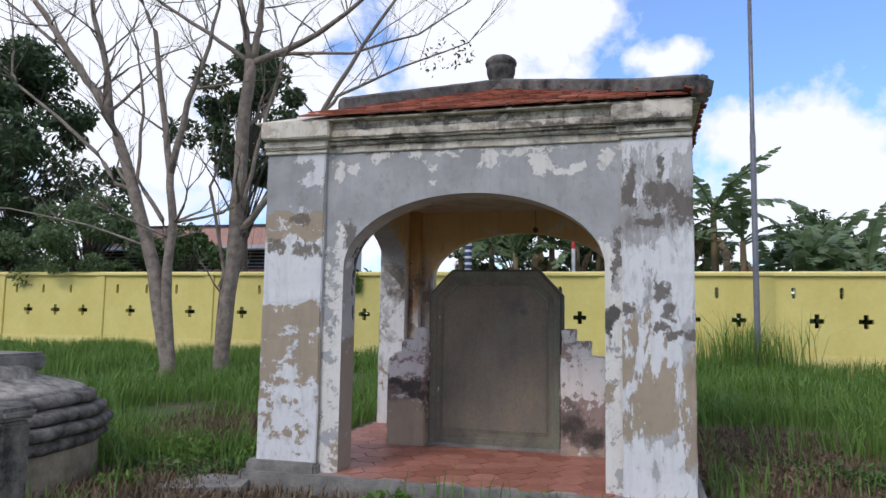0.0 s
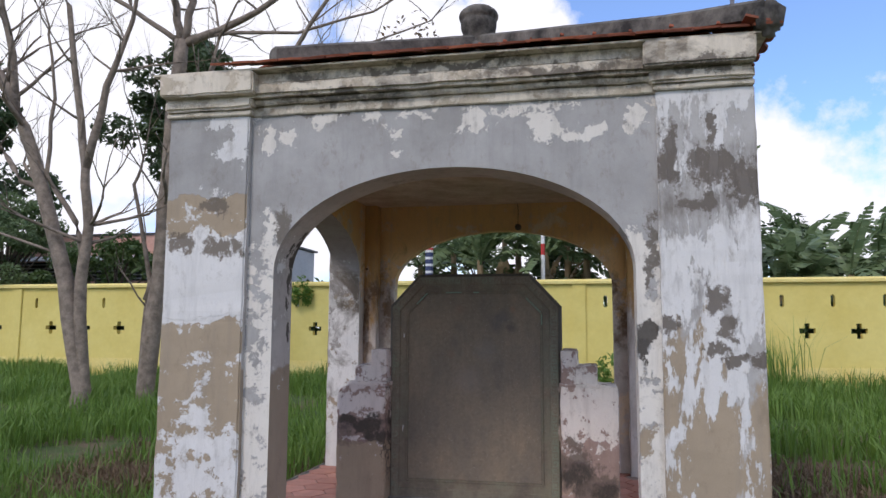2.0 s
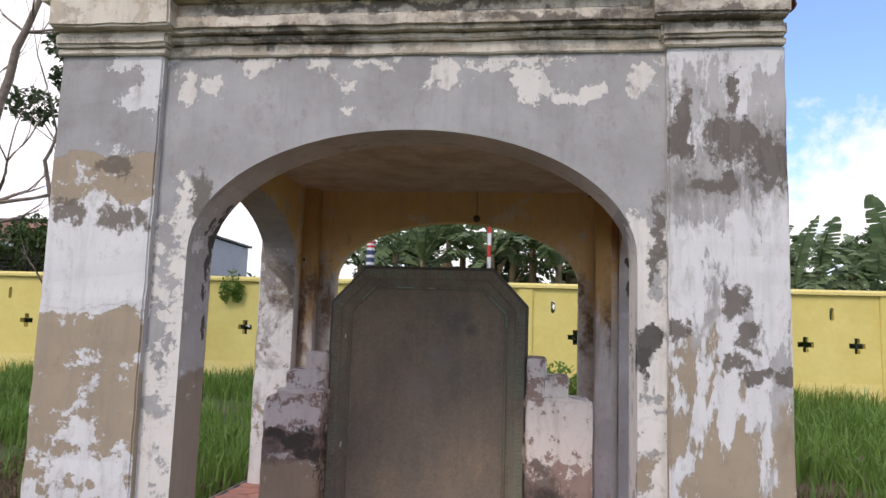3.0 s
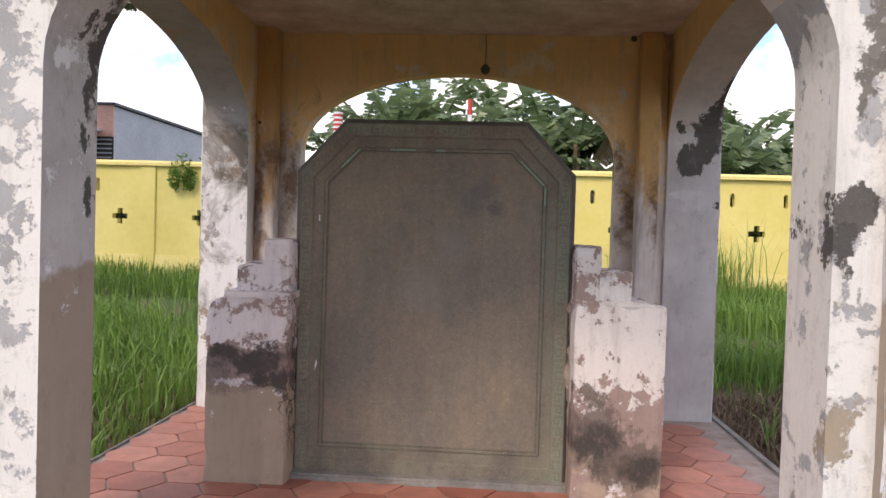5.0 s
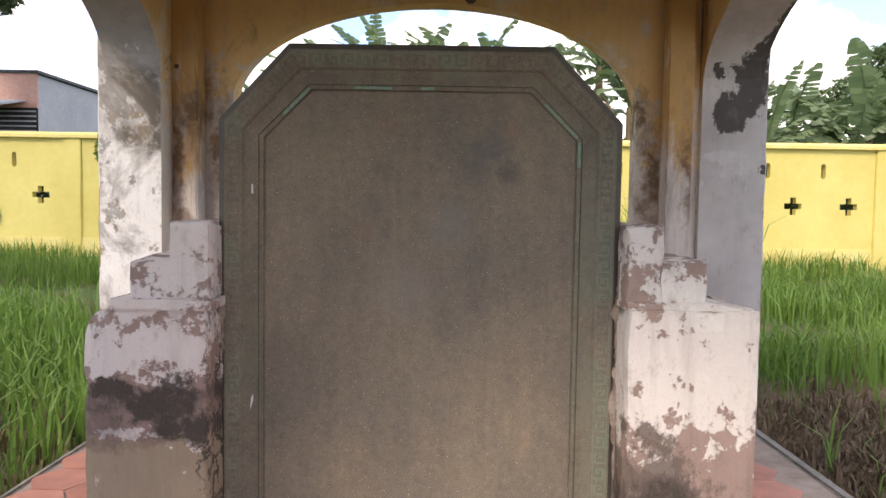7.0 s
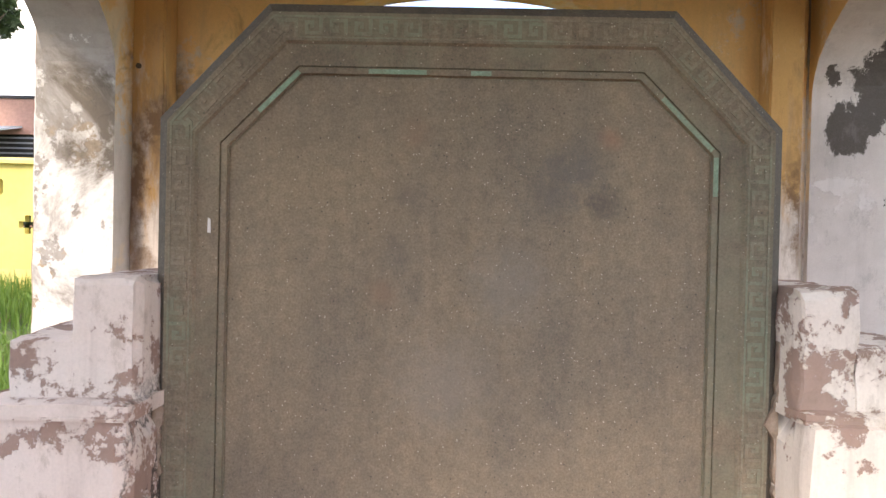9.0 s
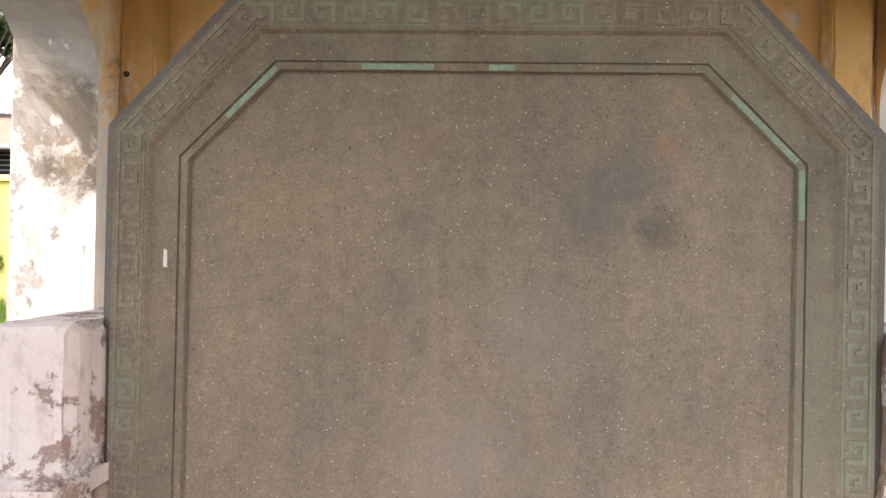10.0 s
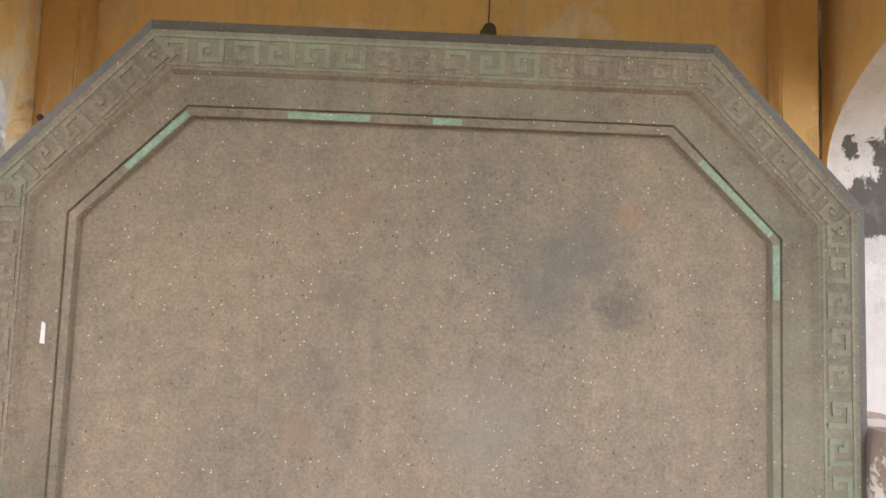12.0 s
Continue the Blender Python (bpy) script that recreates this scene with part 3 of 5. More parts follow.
M_STELE = stele_material("stele_terrazzo", (0.265, 0.215, 0.152), (0.178, 0.156, 0.124), (0.58, 0.53, 0.45), (0.2, 0.3, 0.22), 0.0)
M_BORDER = stele_material("stele_border", (0.25, 0.205, 0.148), (0.142, 0.124, 0.096), (0.56, 0.52, 0.44), (0.2, 0.235, 0.165), 0.3)
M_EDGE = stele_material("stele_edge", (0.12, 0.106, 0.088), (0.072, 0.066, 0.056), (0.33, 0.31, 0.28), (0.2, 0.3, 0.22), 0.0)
M_FRET = stele_material("stele_fret", (0.275, 0.232, 0.172), (0.172, 0.152, 0.118), (0.56, 0.51, 0.43), (0.2, 0.275, 0.195), 0.5)
M_VERDI = stele_material("green_inlay", (0.25, 0.375, 0.29), (0.19, 0.3, 0.225), (0.5, 0.6, 0.5), (0.27, 0.23, 0.165), 0.3)


# ---- mesh helpers ----
def mesh_of(name, bm, *materials, smooth=False):
    bmesh.ops.recalc_face_normals(bm, faces=bm.faces)
    me = bpy.data.meshes.new(name)
    bm.to_mesh(me)
    bm.free()
    for m in materials:
        me.materials.append(m)
    if smooth:
        me.shade_smooth()
    return me


def part(name, bm, material, parent, label="", smooth=False):
    ms = material if isinstance(material, tuple) else (material,)
    ob = new(name, mesh_of(name, bm, *ms, smooth=smooth) if isinstance(bm, bmesh.types.BMesh) else bm)
    ob.parent = parent
    return tagged(ob, label)


def thing(name, label, category, group="", kind="", at=(0, 0, 0)):
    ob = new(name)
    ob.location = at
    ob.empty_display_size = 0.2
    return tagged(ob, label, category, group, kind)


def box(bm, x0, x1, y0, y1, z0, z1, bevel=0.0):
    r = bmesh.ops.create_cube(bm, size=1.0, matrix=Matrix.LocRotScale(((x0 + x1) / 2, (y0 + y1) / 2, (z0 + z1) / 2), None, (x1 - x0, y1 - y0, z1 - z0)))
    if bevel:
        es = {e for v in r["verts"] for e in v.link_edges}
        bmesh.ops.bevel(bm, geom=list(es), offset=bevel, segments=2, affect="EDGES")
    return r["verts"]


def prism(bm, outline, depth0, depth1, place):
    """A closed outline of (u, z), pushed from depth0 to depth1; place(u, d, z) gives the point."""
    a = [bm.verts.new(place(u, depth0, z)) for u, z in outline]
    b = [bm.verts.new(place(u, depth1, z)) for u, z in outline]
    bm.faces.new(a)
    bm.faces.new(list(reversed(b)))
    for k in range(len(a)):
        j = (k + 1) % len(a)
        bm.faces.new((a[k], a[j], b[j], b[k]))


def lathe(bm, profile, steps=24, centre=(0, 0, 0)):
    rings = []
    for r, z in profile:
        rings.append([bm.verts.new((centre[0] + r * math.cos(2 * math.pi * k / steps), centre[1] + r * math.sin(2 * math.pi * k / steps), centre[2] + z)) for k in range(steps)])
    for a, b in zip(rings, rings[1:]):
        for k in range(steps):
            j = (k + 1) % steps
            bm.faces.new((a[k], a[j], b[j], b[k]))
    bm.faces.new(list(reversed(rings[0])))
    bm.faces.new(rings[-1])


def tube(bm, points, radii, steps=7):
    """A limb through the points with the radii."""
    rings = []
    for k, (p, r) in enumerate(zip(points, radii)):
        d = (Vector(points[min(k + 1, len(points) - 1)]) - Vector(points[max(k - 1, 0)])).normalized()
        s = d.orthogonal().normalized() if abs(d.z) < 0.9 else d.cross(Vector((0, 1, 0))).normalized()
        c = d.cross(s)
        rings.append([bm.verts.new(Vector(p) + r * (math.cos(2 * math.pi * q / steps) * s + math.sin(2 * math.pi * q / steps) * c)) for q in range(steps)])
    for a, b in zip(rings, rings[1:]):
        for k in range(steps):
            j = (k + 1) % steps
            bm.faces.new((a[k], a[j], b[j], b[k]))
    bm.faces.new(list(reversed(rings[0])))
    bm.faces.new(rings[-1])


def joined(name, verts, faces, material, parent=None, smooth=False):
    me = bpy.data.meshes.new(name)
    me.from_pydata(verts, [], faces)
    me.materials.append(material)
    if smooth:
        me.shade_smooth()
    ob = new(name, me)
    ob.parent = parent
    return ob

# ---- ground ----
FLOOR = -0.09


def ground_z(x, y):
    z = -0.24 + 0.032 * max(0.0, y - 2.0) * (1 if y < 14 else 0) + (0.032 * 12 if y >= 14 else 0)
    return z + 0.05 * noise.noise((x * 0.35, y * 0.35, 0)) * min(1.0, max(0.0, max(abs(x - 0.1) - 2.1, -0.3 - y, y - 4.1)))


bm = bmesh.new()
gx = [-600, -200, -80, -40] + [-30 + k * 0.75 for k in range(68)] + [26, 40, 80, 200, 600]
gy = [-600, -150, -40, -20] + [-12 + k * 0.75 for k in range(46)] + [30, 50, 100, 250, 900]
grid = [[bm.verts.new((x, y, ground_z(x, y))) for x in gx] for y in gy]
for a, b in zip(grid, grid[1:]):
    for k in range(len(gx) - 1):
        bm.faces.new((a[k], a[k + 1], b[k + 1], b[k]))
ground = tagged(new("ground", mesh_of("ground", bm, M_GROUND, smooth=True)), "brown soil with dry litter under patchy grass", "ground", kind="structure")

# ---- pavilion ----
X0, X1, Y0, Y1 = -1.86, 2.0, 0.0, 3.85
WALL, WALL_R = 0.36, 0.4
pavilion = thing("pavilion", "weathered square pavilion with four arches and peeling limewash", "pavilion", at=(0.07, 1.9, FLOOR))
inv = Matrix.Translation(pavilion.location).inverted()


def pav(name, bm, material, label="", parent=None, smooth=False):
    ob = part(name, bm, material, parent or pavilion, label, smooth)
    ob.matrix_parent_inverse = inv if parent is None else Matrix()
    return ob


def ellipse_arch(o0, o1, spring, rise, steps=32):
    mid, half = (o0 + o1) / 2, (o1 - o0) / 2
    return [(mid - half * math.cos(math.pi * k / steps), spring + rise * math.sin(math.pi * k / steps)) for k in range(steps + 1)]


def arch_wall(u0, u1, o0, o1, spring, rise, top, d0, d1, place):
    bm = bmesh.new()
    arc = ellipse_arch(o0, o1, spring, rise)

    def quad(p, q, r, s, d):
        return bm.faces.new([bm.verts.new(place(u, d, z)) for u, z in (p, q, r, s)])
    for d in (d0, d1):
        quad((u0, FLOOR - 0.1), (o0, FLOOR - 0.1), (o0, spring), (u0, spring), d)
        quad((u0, spring), (o0, spring), (o0, top), (u0, top), d)
        quad((o1, FLOOR - 0.1), (u1, FLOOR - 0.1), (u1, spring), (o1, spring), d)
        quad((o1, spring), (u1, spring), (u1, top), (o1, top), d)
        for p, q in zip(arc, arc[1:]):
            quad(p, q, (q[0], top), (p[0], top), d)
    edge = [(o0, FLOOR - 0.1)] + arc + [(o1, FLOOR - 0.1)]
    for p, q in zip(edge, edge[1:]):
        bm.faces.new([bm.verts.new(place(*c)) for c in ((p[0], d0, p[1]), (q[0], d0, q[1]), (q[0], d1, q[1]), (p[0], d1, p[1]))])
    for (p, q) in (((u0, top), (u1, top)), ((u0, FLOOR - 0.1), (u0, top)), ((u1, FLOOR - 0.1), (u1, top))):
        bm.faces.new([bm.verts.new(place(*c)) for c in ((p[0], d0, p[1]), (q[0], d0, q[1]), (q[0], d1, q[1]), (p[0], d1, p[1]))])
    bmesh.ops.remove_doubles(bm, verts=bm.verts, dist=0.0005)
    bmesh.ops.recalc_face_normals(bm, faces=bm.faces)
    return bm


def lined(bm, inner):
    """Faces towards the room take the second material, soffit and jambs the third."""
    for f in bm.faces:
        c, nn = f.calc_center_median(), f.normal
        if nn.dot(Vector(inner)) > 0.9:
            f.material_index = 1
        elif abs(nn.dot(Vector(inner))) < 0.1 and c.z < 2.6 and X0 + 0.3 < c.x + 0.2 and f.calc_area() < 3:
            f.material_index = 2


TOP = 2.83
PF = 0.05
bm = arch_wall(-1.3, 1.46, -1.07, 1.29, 1.76, 0.665, TOP, PF, WALL, lambda u, d, z: (u, d, z))
lined(bm, (0, 1, 0))
for f in bm.faces:
    if f.material_index == 2 and f.calc_center_median().x > 1.2:
        f.material_index = 3
pav("front_wall", bm, (M_FACE, M_IN, M_JAMB_F, M_FACE), "grey plastered arch wall with flaking cream patches")
bm = arch_wall(-1.45, 1.6, -1.19, 1.225, 1.88, 0.6, TOP, Y1 - WALL, Y1 - 0.22, lambda u, d, z: (u, d, z))
lined(bm, (0, -1, 0))
pav("back_wall", bm, (M_FACE, M_IN, M_IN), "ochre plastered arch wall with stains")
bm = arch_wall(0.5, 3.4, 0.6, 3.18, 1.98, 0.56, TOP, X0 + PF, X0 + WALL, lambda u, d, z: (d, u, z))
lined(bm, (1, 0, 0))
pav("side_wall", bm, (M_FACE, M_IN, M_JAMB), "plastered side arch with ochre inside")
bm = arch_wall(0.5, 3.6, 0.56, 3.45, 2.0, 0.58, TOP, X1 - WALL_R, X1 - PF, lambda u, d, z: (d, u, z))
lined(bm, (-1, 0, 0))
pav("side_wall", bm, (M_FACE, M_IN, M_JAMB_R), "plastered side arch with ochre inside")

# corner pillars: an L of two pilaster faces, with the room's corner left open
for sx in (0, 1):
    for sy in (0, 1):
        bm = bmesh.new()
        xa, xb = (X0, -1.26 - 0.1 * sy) if sx == 0 else (1.43, X1)
        ya, yb = (Y0, 0.55) if sy == 0 else (3.19 if sx == 0 else 3.46, Y1)
        xi = X0 + WALL - 0.003 if sx == 0 else X1 - WALL_R + 0.003
        yi = WALL - 0.003 if sy == 0 else Y1 - WALL + 0.003
        xo, xr = (xa, xb) if sx == 0 else (xb, xa)
        yo, yr = (ya, yb) if sy == 0 else (yb, ya)
        out = [(xo, yo), (xr, yo), (xr, yi), (xi, yi), (xi, yr), (xo, yr)]
        prism(bm, out, FLOOR - 0.25, TOP, lambda u, d, z: (u, z, d))
        bmesh.ops.recalc_face_normals(bm, faces=bm.faces)
        bm.normal_update()
        for f in bm.faces:
            c = f.calc_center_median()
            mid = Vector((0.07 - c.x, 1.92 - c.y, 0)).normalized()
            if len(f.verts) == 4 and f.normal.dot(mid) > 0.2:
                near_out = min(abs(c.x - xr) if abs(f.normal.x) > 0.5 else 9, abs(c.y - yr) if abs(f.normal.y) > 0.5 else 9)
                f.material_index = 2 if near_out < 0.01 else 1
        es = [e for e in bm.edges if abs(e.verts[0].co.z - e.verts[1].co.z) > 1]
        bmesh.ops.bevel(bm, geom=es, offset=0.01, segments=2, affect="EDGES")
        bmesh.ops.subdivide_edges(bm, edges=[e for e in bm.edges if abs(e.verts[0].co.z - e.verts[1].co.z) > 1], cuts=44)
        for v in bm.verts:
            if v.co.z < TOP - 0.01:
                v.co += Vector(noise.noise_vector(v.co * 4)) * 0.006 + Vector(noise.noise_vector(v.co * 19)) * 0.004
        pav("pillar", bm, (M_PIL_L if sx == 0 else M_PIL_R, M_IN, M_JAMB_F if sy == 0 else (M_JAMB if sx == 0 else M_JAMB_R)), "square pillar with flaking white limewash over tan render" if sx == 0 else "square pillar with white limewash and dark damp stains")
# square posts in the back corners of the room
for xa, xb, ya in ((-1.503, -1.352, 3.34), (1.37, 1.522, 3.36)):
    bm = bmesh.new()
    box(bm, xa, xb, ya, Y1 - WALL - 0.002, FLOOR - 0.05, TOP - 0.052)
    bmesh.ops.subdivide_edges(bm, edges=[e for e in bm.edges if e.calc_length() > 1], cuts=50)
    bmesh.ops.bevel(bm, geom=[e for e in bm.edges if len(e.link_faces) == 2 and e.calc_face_angle(0) > 1.0 and abs(e.verts[0].co.z - e.verts[1].co.z) > 0.01], offset=0.008, segments=2, affect="EDGES")
    for v in bm.verts:
        v.co += Vector(noise.noise_vector(v.co * 5)) * 0.004 + Vector(noise.noise_vector(v.co * 17)) * 0.003
    pav("corner_post", bm, M_POST, "plastered corner post with rusty streaks")
# foot of the front pillar, in worn dark cement
bm = bmesh.new()
box(bm, -1.93, -1.24, -0.07, 0.6, -0.3, -0.005, 0.02)
pav("pillar_foot", bm, M_CONC, "dark worn cement foot")

# ceiling slab
bm = bmesh.new()
box(bm, X0 + 0.06, X1 - 0.06, Y0 + 0.06, Y1 - 0.06, TOP - 0.05, TOP + 0.1)
pav("ceiling_slab", bm, M_CEIL, "stained tan plaster ceiling")

# cornice: stepped mouldings all round, lower and deeper where it breaks forward over the pillars
def weather(bm, least, cuts, size):
    bmesh.ops.subdivide_edges(bm, edges=[q for q in bm.edges if q.calc_length() > least], cuts=cuts)
    for v in bm.verts:
        v.co += Vector(noise.noise_vector(v.co * 5)) * size + Vector(noise.noise_vector(v.co * 19)) * size * 0.7


def cornice_course(z0, z1, o, bevel):
    w, e = 0.22, 0.012
    xa, xb = X0 - e, X1 - 0.02 + e
    for fx0, fx1, fy0, fy1 in ((xa, xb, Y0 - o + PF, Y0 + w), (xa, xb, Y1 - w, Y1 + o - PF), (xa, X0 + w, Y0 + w, Y1 - w), (xb - w, xb, Y0 + w, Y1 - w)):
        bm = bmesh.new()
        box(bm, fx0, fx1, fy0, fy1, z0, z1, bevel)
        weather(bm, 1.0, 60, 0.007)
        pav("cornice", bm, M_CORNICE, "stained cream cornice moulding")


def cornice_break(z0, z1, o, bevel):
    for pa, pb in ((X0 - 0.016, -1.26 + o * 0.6), (1.43 - o * 0.6, X1 - 0.004)):
        bm = bmesh.new()
        box(bm, pa, pb, Y0 - o, Y0 + 0.2, z0, z1, bevel)
        weather(bm, 0.3, 14, 0.006)
        pav("cornice_break", bm, M_CORNICE, "stained cream cornice moulding")


for z0, z1, o, bevel in ((TOP + 0.002, 2.898, 0.022, 0.006), (2.901, 2.938, 0.055, 0.008), (2.941, 3.036, 0.118, 0.022), (3.039, 3.115, 0.078, 0.008)):
    cornice_course(z0, z1, o, bevel)
for z0, z1, o, bevel in ((TOP + 0.004, 2.868, 0.028, 0.006), (2.871, 2.952, 0.062, 0.016), (2.955, 3.112, 0.128, 0.012)):
    cornice_break(z0, z1, o, bevel)

# ---- roof ----
EAVE, APEX = 3.125, Vector((0.03, 1.92, 3.96))
RX0, RX1, RY0, RY1 = X0 - 0.13, X1 + 0.12, Y0 - 0.16, Y1 + 0.16
bm = bmesh.new()
cs = [bm.verts.new((x, y, EAVE)) for x, y in ((RX0 + .05, RY0 + .05), (RX1 - .05, RY0 + .05), (RX1 - .05, RY1 - .05), (RX0 + .05, RY1 - .05))]
cb = [bm.verts.new((v.co.x, v.co.y, EAVE - 0.012)) for v in cs]
ap = bm.verts.new(APEX - Vector((0, 0, 0.03)))
for k in range(4):
    j = (k + 1) % 4
    bm.faces.new((cs[k], cs[j], ap))
    bm.faces.new((cb[k], cb[j], cs[j], cs[k]))
bm.faces.new(cb)
roof = pav("roof", bm, M_CORNICE, "low hipped roof of red clay tiles")
tile_rng = random.Random(5)


def tile_mesh(w, ln, th=0.014):
    bm = bmesh.new()
    out = [(-w / 2, ln), (w / 2, ln), (w / 2, 0.03), (w / 4, 0.004), (0, 0), (-w / 4, 0.004), (-w / 2, 0.03)]
    prism(bm, out, 0, th, lambda u, d, z: (u, z, d))
    return mesh_of("tile", bm, M_ROOF)


TW, TR = 0.165, 0.135
T_MESH = tile_mesh(TW - 0.006, 0.2)
rest_v, rest_f = [], []
for side in range(4):
    corner = [Vector((RX0, RY0, EAVE)), Vector((RX1, RY0, EAVE)), Vector((RX1, RY1, EAVE)), Vector((RX0, RY1, EAVE))]
    a, b = corner[side], corner[(side + 1) % 4]
    along = (b - a).normalized()
    mid = (a + b) / 2
    up = (APEX - mid)
    run = up.length
    up.normalize()
    nor = along.cross(up)
    for row in range(int(run / TR)):
        half = (b - a).length / 2 * (1 - row * TR / run)
        count = int(2 * half / TW) + 1
        for k in range(count):
            u = -half + (k + 0.5 + (0.5 if row % 2 else 0) * 0.6) * TW
            if side == 3 and row < 4 and u > 1.4:
                continue
            if abs(u) > half - (0.04 if row < 2 else 0.13) or (side == 0 and row < 3 and u < -1.56 + 0.05 * row):
                continue
            p = mid + along * (u + tile_rng.uniform(-0.008, 0.008)) + up * (row * TR + tile_rng.uniform(-0.012, 0.012)) + nor * (0.012 + tile_rng.uniform(0, 0.008))
            m = Matrix.Translation(p) @ Matrix((along, up, nor)).transposed().to_4x4() @ pose(0, 0, 0, -4 + tile_rng.uniform(-2, 2), tile_rng.uniform(-1.5, 1.5), tile_rng.uniform(-3, 3))
            if (side == 0 and row < 10) or (side == 1 and row < 2):
                t = part("tile", T_MESH, None, roof)
                t.matrix_basis = m
            else:
                base = len(rest_v)
                rest_v += [tuple(m @ v.co) for v in T_MESH.vertices]
                rest_f += [[base + i for i in f.vertices] for f in T_MESH.polygons]
T_MESH.materials.clear(), T_MESH.materials.append(M_ROOF)
ob = joined("tile_rows", rest_v, rest_f, M_ROOF_J, roof)
tagged(ob, kind="stuff")

# hip ridges in dark cement, the front right one turned up at its end
def hip(points, w, h, name="ridge_cap"):
    bm = bmesh.new()
    rings = []
    for k, p in enumerate(points):
        d = Vector(points[min(k + 1, len(points) - 1)]) - Vector(points[max(k - 1, 0)])
        s = Vector((d.y, -d.x, 0)).normalized()
        p = Vector(p)
        rings.append([bm.verts.new(p + s * (q * w / 2) + Vector((0, 0, z * h))) for q, z in ((-1, 0), (-1, 0.8), (-0.6, 1), (0.6, 1), (1, 0.8), (1, 0))])
    for a, b in zip(rings, rings[1:]):
        for k in range(6):
            j = (k + 1) % 6
            bm.faces.new((a[k], a[j], b[j], b[k]))
    bm.faces.new(rings[0]), bm.faces.new(list(reversed(rings[-1])))
    return pav(name, bm, M_RIDGE, "dark weathered cement ridge")


def hip_points(cx, cy, t0, t1, lift=0.02, curl=0.0):
    out = []
    for k in range(13):
        t = t0 + (t1 - t0) * k / 12
        p = APEX.lerp(Vector((cx, cy, EAVE)), t)
        rise = curl * max(0.0, (k - 8) / 4) ** 2
        wob = 0.008 * noise.noise((k * 1.3, cx, cy))
        out.append((p.x, p.y, p.z + lift + rise + wob))
    return out


hip(hip_points(RX0, RY0, 0.0, 0.68, 0.0), 0.15, 0.125)
hip(hip_points(RX1, RY0, 0.0, 0.975, 0.0, 0.035), 0.15, 0.125)
hip(hip_points(RX0, RY1, 0.0, 0.98, 0.02, 0.05), 0.16, 0.13)
hip(hip_points(RX1, RY1, 0.0, 0.98, 0.02, 0.05), 0.16, 0.13)
bm = bmesh.new()
box(bm, -0.08, 0.07, -0.085, 0.085, -0.06, 0.15, 0.05)
for v in bm.verts:
    v.co += Vector(noise.noise_vector(v.co * 9)) * 0.02
    v.co.x += 0.3 * max(0.0, v.co.z) ** 1.5
bmesh.ops.transform(bm, verts=bm.verts, matrix=pose(RX1 - 0.05, RY0 + 0.05, EAVE + 0.015, 0, 0, -45))
pav("ridge_end", bm, M_RIDGE, "upturned dark cement ridge end", smooth=True)
bm = bmesh.new()
lathe(bm, [(0.2, -0.12), (0.19, 0.02), (0.15, 0.05), (0.125, 0.09), (0.13, 0.15), (0.15, 0.2), (0.165, 0.25), (0.168, 0.3), (0.162, 0.315), (0.178, 0.33), (0.185, 0.36), (0.172, 0.395), (0.13, 0.43), (0.06, 0.452), (0.02, 0.456)], 24, (APEX.x, APEX.y, APEX.z - 0.05))
pav("finial", bm, M_RIDGE, "dark cement bud finial", smooth=True)

# ---- floor of the pavilion ----
bm = bmesh.new()
box(bm, X0 - 0.06, X1 + 0.06, -0.17, Y1 + 0.15, -0.34, FLOOR - 0.006, 0.01)
floor_ob = tagged(new("floor", mesh_of("floor", bm, M_MORTAR)), "raised cement floor slab with worn red hexagonal tiles", "floor", kind="structure")

for nm, bx in (("kerb", (X0 - 0.075, X0 - 0.035, -0.18, Y1 + 0.16)), ("kerb", (X1 + 0.015, X1 + 0.08, -0.18, Y1 + 0.16)), ("kerb", (X0 - 0.031, X1 + 0.011, -0.185, -0.1))):
    bm = bmesh.new()
    box(bm, bx[0], bx[1], bx[2], bx[3], -0.35, FLOOR + 0.008, 0.012)
    part(nm, bm, M_CONC, floor_ob, "worn grey cement kerb")

# ---- stele ----
SF = 1.81
stele = thing("stele", "large blank grey-brown stone stele with cut corners and fret border", "stele", at=(0, SF, FLOOR))
sinv = Matrix.Translation(stele.location).inverted()


def oct_outline(hw, top, cut_x, cut_z, bottom):
    return [(-hw, bottom), (hw, bottom), (hw, top - cut_z), (hw - cut_x, top), (-hw + cut_x, top), (-hw, top - cut_z)]


def st(name, bm, material, label=""):
    ob = part(name, bm, material, stele, label)
    ob.matrix_parent_inverse = sinv
    return ob


def ring_between(bm, outer, inner, d_out, d_in):
    """A band between two outlines of equal count, from depth d_out to d_in."""
    a = [bm.verts.new((u, SF + d_out, z)) for u, z in outer]
    b = [bm.verts.new((u, SF + d_in, z)) for u, z in inner]
    for k in range(len(a)):
        j = (k + 1) % len(a)
        bm.faces.new((a[k], a[j], b[j], b[k]))


def inset(d):
    """The stele's outline, drawn in by d on all sides."""
    return oct_outline(0.753 - d, 1.868 - d, 0.261 - 0.49 * d, 0.28 - 0.6 * d, FLOOR + 0.002 + d * 1.08)


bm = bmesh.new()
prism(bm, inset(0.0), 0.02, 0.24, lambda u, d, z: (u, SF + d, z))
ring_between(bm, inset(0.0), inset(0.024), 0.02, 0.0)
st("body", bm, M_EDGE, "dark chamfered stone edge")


def band(name, profile, material, label=""):
    """A moulded band: (inset, depth) steps from outside in."""
    bm = bmesh.new()
    for (d0, e0), (d1, e1) in zip(profile, profile[1:]):
        ring_between(bm, inset(d0), inset(d1), e0, e1)
    return st(name, bm, material, label)


